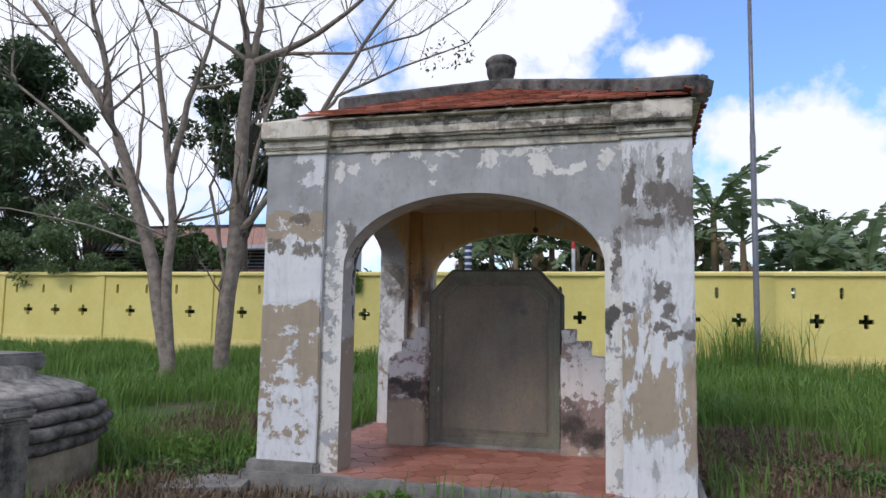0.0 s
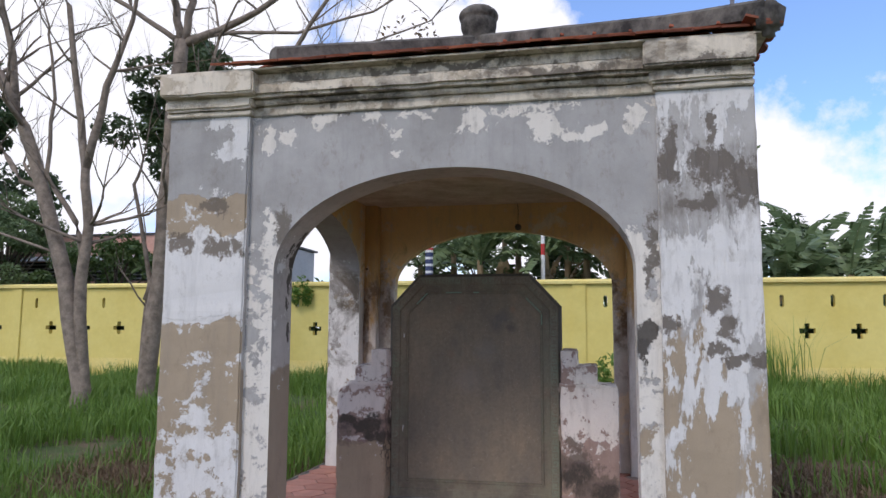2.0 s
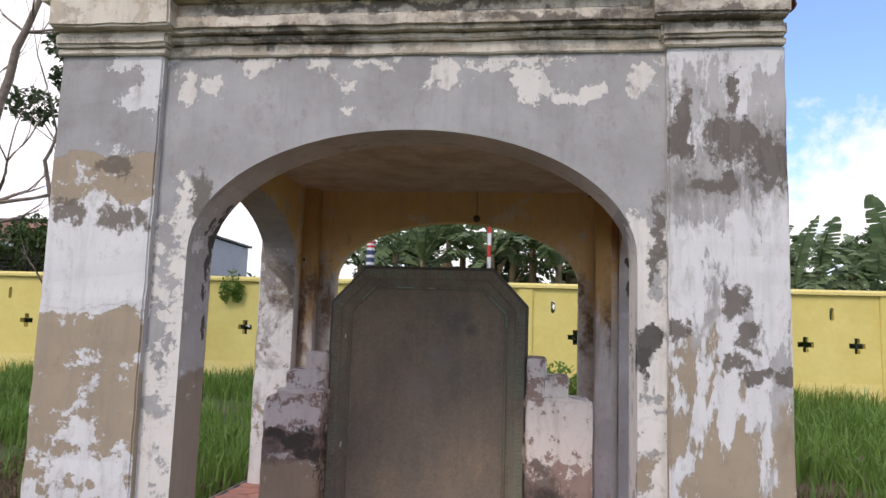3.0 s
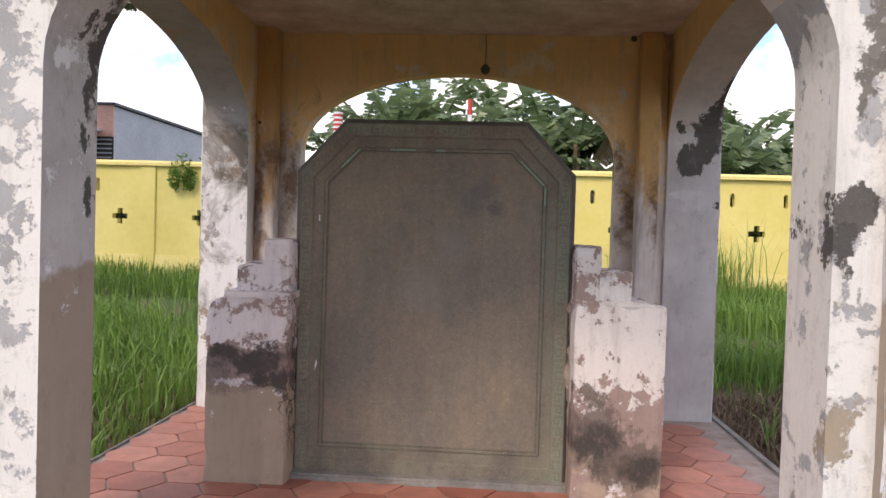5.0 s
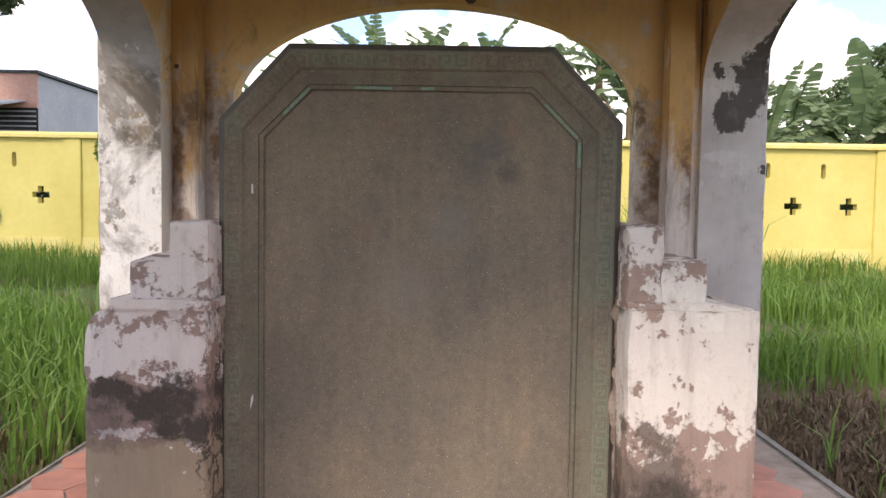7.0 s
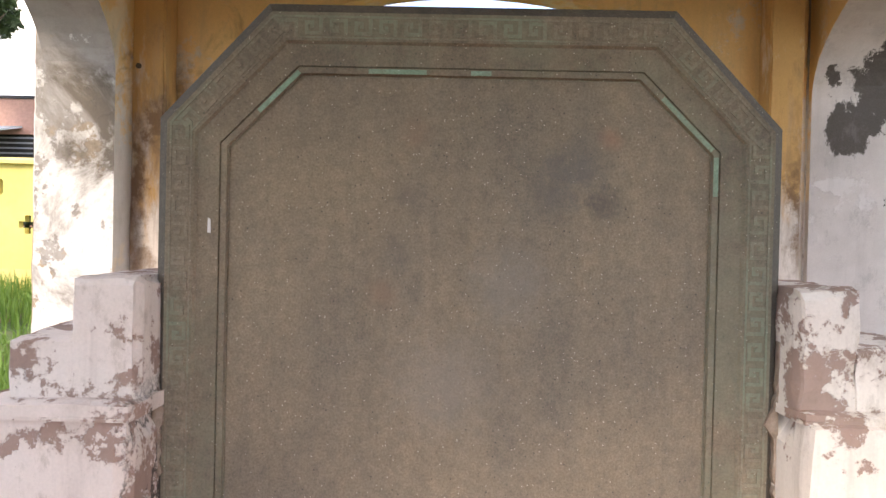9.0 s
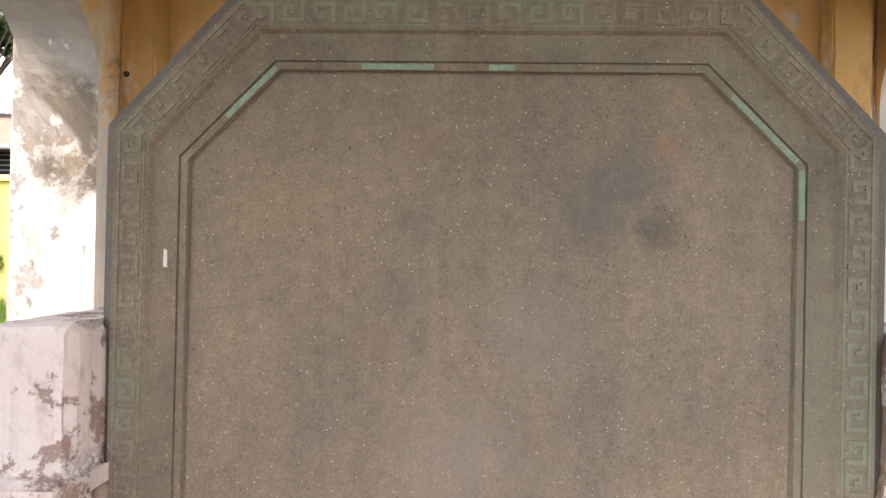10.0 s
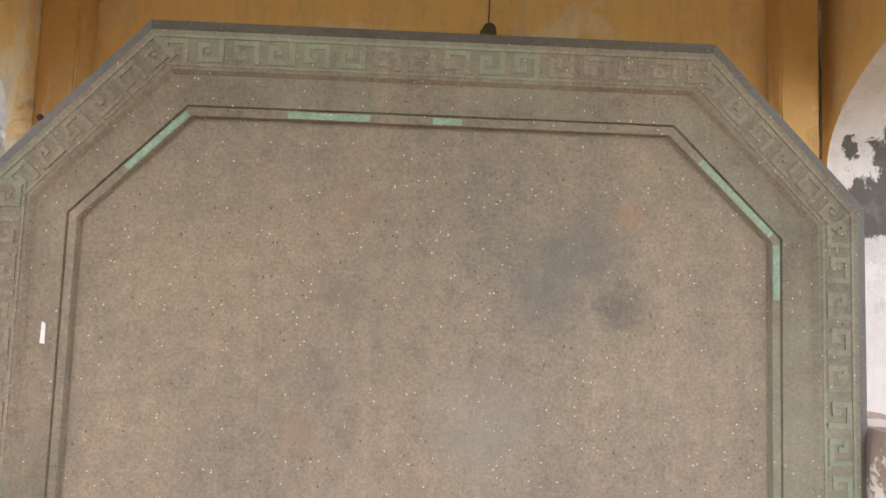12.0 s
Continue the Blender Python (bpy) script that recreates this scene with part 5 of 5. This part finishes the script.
v, f = leaf_cloud(hedge_rng, [(-30 + k * 0.5, 14.6 + hedge_rng.uniform(-0.3, 0.6), 0.6 + hedge_rng.uniform(0, 1.4), 0.75) for k in range(94) for q in (0, 1, 2)], 170, 0.22, 1.2)
tagged(joined("undergrowth", v, f, M_LEAF_D), "dark green undergrowth behind the yellow wall", "undergrowth", kind="stuff")

# ---- banana plants ----
def banana_leaf(rng, ln, w, droop, torn):
    """A broad blade along +x on a stalk, with a midrib, arched over, its sides slit into strips."""
    v, f = [], []
    n_ = 16

    def rib(t):
        s = 0.12 + 0.88 * t
        return ln * s * (1 - 0.18 * droop * s), ln * (0.12 * s - droop * s * s)
    for k in range(n_):
        t0, t1 = k / n_, (k + 1) / n_
        for side in (-1, 1):
            cut = rng.random() < torn
            gap = rng.uniform(0.1, 0.5) if cut else 0.0
            sag = rng.uniform(0.1, 0.4) + (rng.uniform(0.1, 0.7) if cut else 0.0)
            pts = []
            for t, g in ((t0, 0), (t1, 0), (t1 - gap / n_, 1), (t0, 1)):
                hw = w * (math.sin(math.pi * min(1, 0.05 + 0.93 * t)) ** 0.5) * g
                x, z = rib(t)
                pts.append((x + 0.15 * hw, side * hw * math.cos(sag), z - hw * math.sin(sag) + 0.02))
            b = len(v)
            v += pts
            f.append((b, b + 1, b + 2, b + 3))
    # stalk and midrib
    for t0, t1 in ((-0.136, 0.0), (0.0, 0.35), (0.35, 0.7)):
        (xa, za), (xb, zb) = rib(t0), rib(t1)
        r = 0.028 * (1 - t1)
        b = len(v)
        v += [(xa, -r, za + 0.03), (xa, r, za + 0.03), (xb, r, zb + 0.03), (xb, -r, zb + 0.03), (xa, 0, za - 0.02), (xb, 0, zb - 0.02)]
        f += [(b, b + 1, b + 2, b + 3), (b + 1, b + 4, b + 5, b + 2), (b, b + 3, b + 5, b + 4)]
    return v, f


def banana_plant(x, y, seed, h, leaves, ln, label):
    z = ground_z(x, y)
    ob = thing("banana_plant", label, "banana plant", "banana plants behind the wall", at=(x, y, z))
    rng = random.Random(seed)
    bm = bmesh.new()
    tube(bm, [(0, 0, -0.1), (0.03, 0, h * 0.5), (0.0, 0.02, h)], [0.16, 0.13, 0.08], 9)
    part("trunk", bm, M_BAN_DRY, ob, smooth=True)
    for k in range(leaves):
        dry = k >= leaves - 2
        v, f = banana_leaf(rng, ln * rng.uniform(0.8, 1.1), ln * rng.uniform(0.10, 0.135), rng.uniform(0.3, 0.75) if not dry else 0.9, rng.uniform(0.35, 0.85))
        a = k * 2.4 + rng.uniform(-0.5, 0.5)
        tilt = rng.choice((1.3, 1.0, 0.75, 0.5, 0.25)) + rng.uniform(-0.12, 0.12) if not dry else -0.7
        m = Matrix.Translation((0, 0, h - rng.uniform(0.0, 0.3) - (0.4 if dry else 0))) @ Euler((rng.uniform(-0.5, 0.5), -tilt, a), "XYZ").to_matrix().to_4x4()
        joined("leaf", [tuple(m @ Vector(p)) for p in v], f, M_BAN_DRY if dry else M_BANANA, ob)
    return ob


brng = random.Random(77)
for k, (x, y, h) in enumerate(((3.65, 16.6, 5.3), (4.5, 17.0, 4.4), (-2.2, 16.2, 3.2), (-1.2, 17.2, 3.7), (-0.3, 16.0, 3.3), (0.8, 17.0, 3.8), (1.5, 16.1, 3.1), (2.4, 17.0, 3.4), (-3.2, 17.4, 3.5), (3.2, 18.4, 3.0),
                               (6.0, 16.8, 3.2), (6.9, 17.6, 3.6), (7.7, 16.6, 3.5), (8.7, 17.6, 3.9), (9.6, 16.4, 3.4), (10.6, 17.4, 3.8), (11.6, 16.8, 3.6), (12.8, 17.6, 3.9), (14.0, 16.8, 3.7), (5.6, 19.2, 3.0), (8.2, 19.4, 3.6), (11.0, 19.6, 3.8), (-4.4, 18.0, 3.2), (0.2, 18.6, 4.2), (1.9, 18.8, 4.0), (-1.8, 18.8, 4.2), (7.3, 18.8, 4.1), (9.9, 18.6, 4.2), (12.2, 18.8, 4.3))):
    banana_plant(x, y, 100 + k, h - 0.9 + (1.0 if -5 < x < 3 else 0.15), 11 + (k % 3), brng.uniform(2.1, 2.8), "banana plant with torn green leaves behind the yellow wall")
leafy_tree(-2.8, 20.2, 34, 3.4, (2.6, 1.0, 4.7), "dense green bush behind the banana plants", M_LEAF_M, 30, 260, 0.24)
leafy_tree(2.6, 20.2, 35, 3.4, (2.6, 1.0, 4.7), "dense green bush behind the banana plants", M_LEAF_M, 30, 260, 0.24)
leafy_tree(7.5, 21.5, 31, 3.6, (3.4, 1.2, 4.6), "dense green bush behind the banana plants", M_LEAF_D, 30, 260, 0.26)
leafy_tree(13.0, 21.5, 32, 3.6, (3.6, 1.2, 4.9), "dense green bush behind the banana plants", M_LEAF_M, 30, 260, 0.26)
leafy_tree(12.6, 19.8, 38, 5.0, (2.4, 1.4, 6.3), "feathery light green tree behind the yellow wall", M_FEATHER, 36, 260, 0.22)
leafy_tree(0.5, 21.5, 33, 3.2, (3.6, 1.0, 4.2), "dense green bush behind the banana plants", M_LEAF_D, 30, 260, 0.26)

# ---- house behind the wall ----
def house():
    ob = thing("house", "low house with pink front, grey side and dark roof edge", "house", at=(-11.6, 20.0, 0))

    def p(name, bm, m, label="", parent=None):
        return part(name, bm, m, parent or ob, label)
    bm = bmesh.new()
    box(bm, -10, 0, 0.02, 7, -0.5, 4.9)
    p("shell", bm, M_GREYWALL, "grey rendered walls")
    bm = bmesh.new()
    box(bm, -10, 0.02, -0.1, 0.015, 3.95, 4.93, 0.01)
    p("parapet", bm, M_PINKWALL, "pink painted parapet")
    bm = bmesh.new()
    box(bm, -10, 0.02, -0.06, 0.014, -0.5, 3.2)
    p("front_wall", bm, M_PINKWALL, "pink painted wall")
    bm = bmesh.new()
    prism(bm, [(-0.16, 4.92), (7.2, 4.94), (7.2, 5.02), (-0.16, 5.0)], -10.1, 0.1, lambda u, d, z: (d, u, z))
    p("roof", bm, M_SHEET, "dark sheet roof")
    bm = bmesh.new()
    prism(bm, [(-1.2, 3.86), (0.0, 4.12), (0.0, 4.17), (-1.2, 3.91)], -10, -0.3, lambda u, d, z: (d, u - 0.11, z))
    p("awning", bm, M_GREYWALL, "grey sheet awning")
    bm = bmesh.new()
    box(bm, -10, 0.0, 0.0, 0.018, 3.2, 3.95)
    win = p("window", bm, M_SHADE_IN, "dark window band with slats")
    for k in range(5):
        bm = bmesh.new()
        box(bm, -10, -0.05, -0.04, -0.005, 3.28 + k * 0.14, 3.32 + k * 0.14)
        p("slat", bm, M_GREYWALL, "", win)
    return ob


house()


def banded_post(x, y, h, bands, name, label, r=0.06):
    ob = thing(name, label, "post", at=(x, y, ground_z(x, y)))
    z = 0.0
    for k, (ln, m) in enumerate(bands):
        bm = bmesh.new()
        lathe(bm, [(r, z), (r, z + ln)], 12)
        part("band", bm, m, ob)
        z += ln
    return ob


banded_post(-0.31, 15.0, 4, [(3.25, M_WHITE), (0.3, M_RED), (0.32, M_WHITE), (0.36, M_RED)], "marker_post", "red and white banded post behind the wall", 0.055)
banded_post(-3.42, 15.0, 4, [(2.3, M_POLE)] + [(0.12, M_BLUE), (0.07, M_WHITE)] * 6 + [(0.06, M_RED), (0.05, M_WHITE)] * 4, "banded_post", "dark blue and white banded post behind the wall", 0.11)

# ---- old round tomb ----
def tomb(cx, cy):
    z = ground_z(cx, cy)
    ob = thing("tomb", "old round tomb with stepped dark stone mouldings over tan plaster base", "tomb", at=(cx, cy, z))
    bm = bmesh.new()
    lathe(bm, [(1.17, -0.2), (1.2, 0.02), (1.2, 0.36)], 40)
    part("base", bm, M_TOMB_L, ob, "tan plastered drum", smooth=False)
    zz = 0.34
    for k, r in enumerate((1.27, 1.31, 1.25, 1.16)):
        bm = bmesh.new()
        lathe(bm, [(r - 0.16, zz), (r - 0.05, zz + 0.004), (r - 0.01, zz + 0.025), (r, zz + 0.06), (r - 0.015, zz + 0.095), (r - 0.05, zz + 0.115), (r - 0.14, zz + 0.122)], 64)
        for v in bm.verts:
            v.co += Vector(noise.noise_vector(v.co * 2.2)) * 0.03 + Vector(noise.noise_vector(v.co * 9)) * 0.01
        part("moulding", bm, M_TOMB, ob, "dark stepped stone moulding", smooth=True)
        zz += 0.118
    bm = bmesh.new()
    lathe(bm, [(1.07, zz - 0.03), (1.07, zz + 0.005), (1.03, zz + 0.03), (0.8, zz + 0.085), (0.62, zz + 0.12), (0.6, zz + 0.2), (0.5, zz + 0.24)], 48)
    for v in bm.verts:
        v.co += Vector(noise.noise_vector(v.co * 4)) * 0.015
    part("cap", bm, M_TOMB_TOP, ob, "worn pale grey top", smooth=True)
    bm = bmesh.new()
    box(bm, -0.5, 0.5, -0.5, 0.5, zz + 0.17, zz + 0.34, 0.03)
    part("pedestal", bm, M_CONC, ob, "pale grey cement block")
    return ob


tomb(-4.52, -0.75)
post = thing("stone_post", "dark weathered square stone post beside the tomb", "post", at=(-2.72, -2.0, -0.24))
bm = bmesh.new()
box(bm, -0.13, 0.13, -0.13, 0.13, -0.1, 0.78, 0.02)
part("shaft", bm, M_TOMB, post)
bm = bmesh.new()
box(bm, -0.16, 0.16, -0.16, 0.16, 0.79, 0.88, 0.03)
part("cap", bm, M_TOMB, post)
bm = bmesh.new()
prism(bm, [(-0.45, -0.3), (0.5, -0.25), (0.42, 0.1), (-0.2, 0.25)], 0.0, 0.07, lambda u, d, z: (u, z, d))
slab = new("stone_slab", mesh_of("stone_slab", bm, M_CONC))
slab.matrix_world = pose(-2.25, -0.2, -0.25, 3, -4, 2)
tagged(slab, "flat broken grey stone slab lying on the soil", "stone slab")

# ---- grass ----
def blades(name, n_, region, hmin, hmax, width, material, seed, label, dens=None):
    rs = np.random.RandomState(seed)
    x = rs.uniform(region[0], region[1], n_)
    y = rs.uniform(region[2], region[3], n_)
    keep = ~((x > X0 - 0.12) & (x < X1 + 0.16) & (y > -0.25) & (y < Y1 + 0.25))
    keep &= (x + 4.52) ** 2 + (y + 0.75) ** 2 > 1.5
    if dens:
        d = np.array([dens(a, b) for a, b in zip(x, y)])
        keep &= rs.rand(n_) < d
    x, y = x[keep], y[keep]
    n_ = len(x)
    z = np.array([ground_z(a, b) for a, b in zip(x, y)]) - 0.02
    clump = np.array([noise.noise((a * 0.9, b * 0.9, seed)) for a, b in zip(x, y)]) * 0.35 + 1.0
    h = rs.uniform(hmin, hmax, n_) * clump
    a = rs.uniform(0, 2 * np.pi, n_)
    dx, dy = np.cos(a), np.sin(a)
    bend = rs.uniform(0.1, 0.75, n_) * h
    w = width * rs.uniform(0.6, 1.4, n_)
    px, py = -dy * w / 2, dx * w / 2
    v = np.empty((n_, 5, 3))
    v[:, 0] = np.stack([x - px, y - py, z], 1)
    v[:, 1] = np.stack([x + px, y + py, z], 1)
    v[:, 2] = np.stack([x + px * 0.8 + dx * bend * 0.3, y + py * 0.8 + dy * bend * 0.3, z + h * 0.6], 1)
    v[:, 3] = np.stack([x - px * 0.8 + dx * bend * 0.3, y - py * 0.8 + dy * bend * 0.3, z + h * 0.6], 1)
    v[:, 4] = np.stack([x + dx * bend, y + dy * bend, z + h * (1 - 0.25 * bend / h)], 1)
    i = np.arange(n_)[:, None] * 5
    faces = (i + np.array([[0, 1, 2, 3]])).tolist() + (i + np.array([[3, 2, 4]])).tolist()
    ob = joined(name, v.reshape(-1, 3).tolist(), faces, material)
    return tagged(ob, label, "grass", kind="stuff")


def bare(a, b):
    """How thick the grass grows: thin on the trodden and bare spots."""
    d = min(1.0, max(0.0, 0.55 + 1.6 * noise.noise((a * 0.4 + 3, b * 0.4, 2))))
    for cx, cy, r in ((3.2, 2.4, 1.6), (3.3, 0.5, 1.5), (-3.6, 2.2, 1.15), (4.9, 0.6, 1.4), (-2.3, -0.5, 1.1), (2.9, 4.1, 1.0), (3.7, 4.5, 0.9), (-4.8, 4.0, 0.8)):
        q = math.hypot(a - cx, b - cy) / r
        d *= min(1.0, max(0.06, q * q - 0.1)) if q < 1.05 else 1.0
    if b < -0.4 and a > -2.2:
        d *= 0.05
    return d


def bare_near(a, b):
    return 1.0 - bare(a, b) if b < 6 and a > -6 else 0.15


blades("tall_grass", 95000, (-15, 9.5, 3.0, 13.0), 0.28, 0.6, 0.02, M_GRASS, 1, "tall bright green grass", bare)
blades("grass", 52000, (-8, 7.5, -2.2, 5.0), 0.16, 0.42, 0.013, M_GRASS, 2, "green grass growing round the pavilion", bare)
blades("far_grass", 16000, (-28, -15, 4.0, 13.0), 0.3, 0.62, 0.03, M_GRASS, 3, "tall bright green grass along the wall")
blades("reeds", 800, (2.7, 5.4, 11.2, 12.8), 0.8, 1.7, 0.018, M_GRASS, 7, "tall green reeds round the lamp pole", lambda a, b: max(0.0, 1.0 - abs(a - 3.9) / 1.5))
blades("dry_litter", 60000, (-5, 7.0, -1.6, 4.5), 0.05, 0.18, 0.016, M_DRY, 4, "dry brown grass and litter", bare_near)

blades("dead_stalks", 6000, (2.2, 4.6, 1.2, 5.4), 0.06, 0.2, 0.02, M_DRY, 12, "tangled dead brown stalks on bare soil", lambda a, b: max(0.0, 1.0 - math.hypot((a - 3.1) / 1.1, (b - 3.4) / 1.9)))
blades("dry_grass_patch", 15000, (-4.7, -2.5, 1.2, 3.3), 0.1, 0.3, 0.014, M_DRY, 9, "brown dry grass patch", lambda a, b: max(0.0, 1.0 - math.hypot(a + 3.6, b - 2.2)))

lrng = random.Random(61)
v, f = leaf_cloud(lrng, [(lrng.gauss(3.0, 0.45), lrng.gauss(2.9, 1.0), -0.21, 0.35) for _ in range(44)] + [(lrng.gauss(3.2, 0.6), lrng.gauss(0.4, 0.5), -0.24, 0.35) for _ in range(20)] + [(lrng.gauss(-2.4, 0.4), lrng.gauss(-0.4, 0.25), -0.25, 0.25) for _ in range(12)], 60, 0.1, 0.22)
tagged(joined("leaf_litter", v, f, M_DRY), "dry brown fallen leaves on bare soil", "leaf litter", kind="stuff")

crng = random.Random(19)
v, f = leaf_cloud(crng, [(crng.uniform(-3.3, -2.0), crng.uniform(-0.1, 1.3), -0.2, 0.2) for _ in range(46)] + [(crng.uniform(3.0, 5.0), crng.uniform(1.4, 2.6), -0.2, 0.2) for _ in range(26)], 70, 0.075, 0.5)
tagged(joined("ground_cover", v, f, M_COVER), "low broad-leaved green ground cover", "ground cover", kind="stuff")

# ---- weeds and creepers ----
def weed(x, y, z, r, n_, size, seed, label, name="weed", squash=0.7):
    v, f = leaf_cloud(random.Random(seed), [(0, 0, r * squash * 0.6, r), (r * 0.7, 0.05, r * 0.4, r * 0.6), (-r * 0.6, -0.05, r * 0.45, r * 0.6)], n_, size, squash)
    ob = joined(name, v, f, M_GRASS)
    ob.location = (x, y, z)
    return tagged(ob, label, "weed")


weed(-0.42, -0.42, -0.25, 0.15, 60, 0.1, 1, "low broad-leaved green weed at the kerb")
weed(1.1, -0.35, -0.25, 0.06, 25, 0.06, 2, "small green weed at the kerb")
weed(-2.9, -0.55, -0.25, 0.16, 70, 0.09, 3, "low green weed beside the stone slab")
weed(-3.0, 0.6, -0.25, 0.3, 160, 0.09, 4, "low leafy green weed beside the pavilion")
weed(-2.3, 0.9, -0.25, 0.22, 120, 0.08, 5, "low leafy green weed beside the pavilion")
weed(4.6, 1.6, -0.25, 0.35, 260, 0.08, 6, "patch of low bright green weeds")
weed(5.6, 2.6, -0.22, 0.4, 260, 0.08, 7, "patch of low bright green weeds")
weed(1.35, 11.6, 0.2, 0.45, 160, 0.16, 8, "green leafy bush at the foot of the wall", "bush", 1.0)
weed(-6.25, 12.86, 2.15, 0.22, 120, 0.12, 9, "green creeper hanging over the yellow wall", "creeper", 1.9)
weed(-8.55, 12.9, 1.0, 0.1, 60, 0.07, 10, "thin green creeper on the yellow wall", "creeper", 3.5)

# ---- floor tiles ----
HEX = 0.165
bm = bmesh.new()
prism(bm, [(HEX * 0.955 * math.cos(math.pi / 3 * k), HEX * 0.955 * math.sin(math.pi / 3 * k)) for k in range(6)], 0.0, 0.012, lambda u, d, z: (u, z, d))
HEX_MESH = mesh_of("floor_tile", bm, M_FLOOR)
frng = random.Random(8)
hv, hf = [], []
for i in range(60):
    for j in range(60):
        x = X0 + 0.1 + i * HEX * 1.5
        y = 0.02 + (j + (0.5 if i % 2 else 0)) * HEX * math.sqrt(3)
        if x > X1 - 0.06 or y > Y1 - 0.06:
            continue
        if (x < -1.2 or x > 1.4) and (y < 0.6 or y > 3.25):
            continue
        m = Matrix.Translation((x, y, FLOOR - 0.009 + frng.uniform(0, 0.002))) @ pose(0, 0, 0, frng.uniform(-0.5, 0.5), frng.uniform(-0.5, 0.5), 60 * frng.randint(0, 5))
        if y < 2.6 and not (abs(x) < 1.1 and 1.75 < y < 2.3):
            t = part("tile", HEX_MESH, None, floor_ob)
            t.matrix_local = m
        else:
            b = len(hv)
            hv += [tuple(m @ v.co) for v in HEX_MESH.vertices]
            hf += [[b + q for q in f.vertices] for f in HEX_MESH.polygons]
tagged(joined("tile_rows", hv, hf, M_FLOOR_J, floor_ob), kind="stuff")
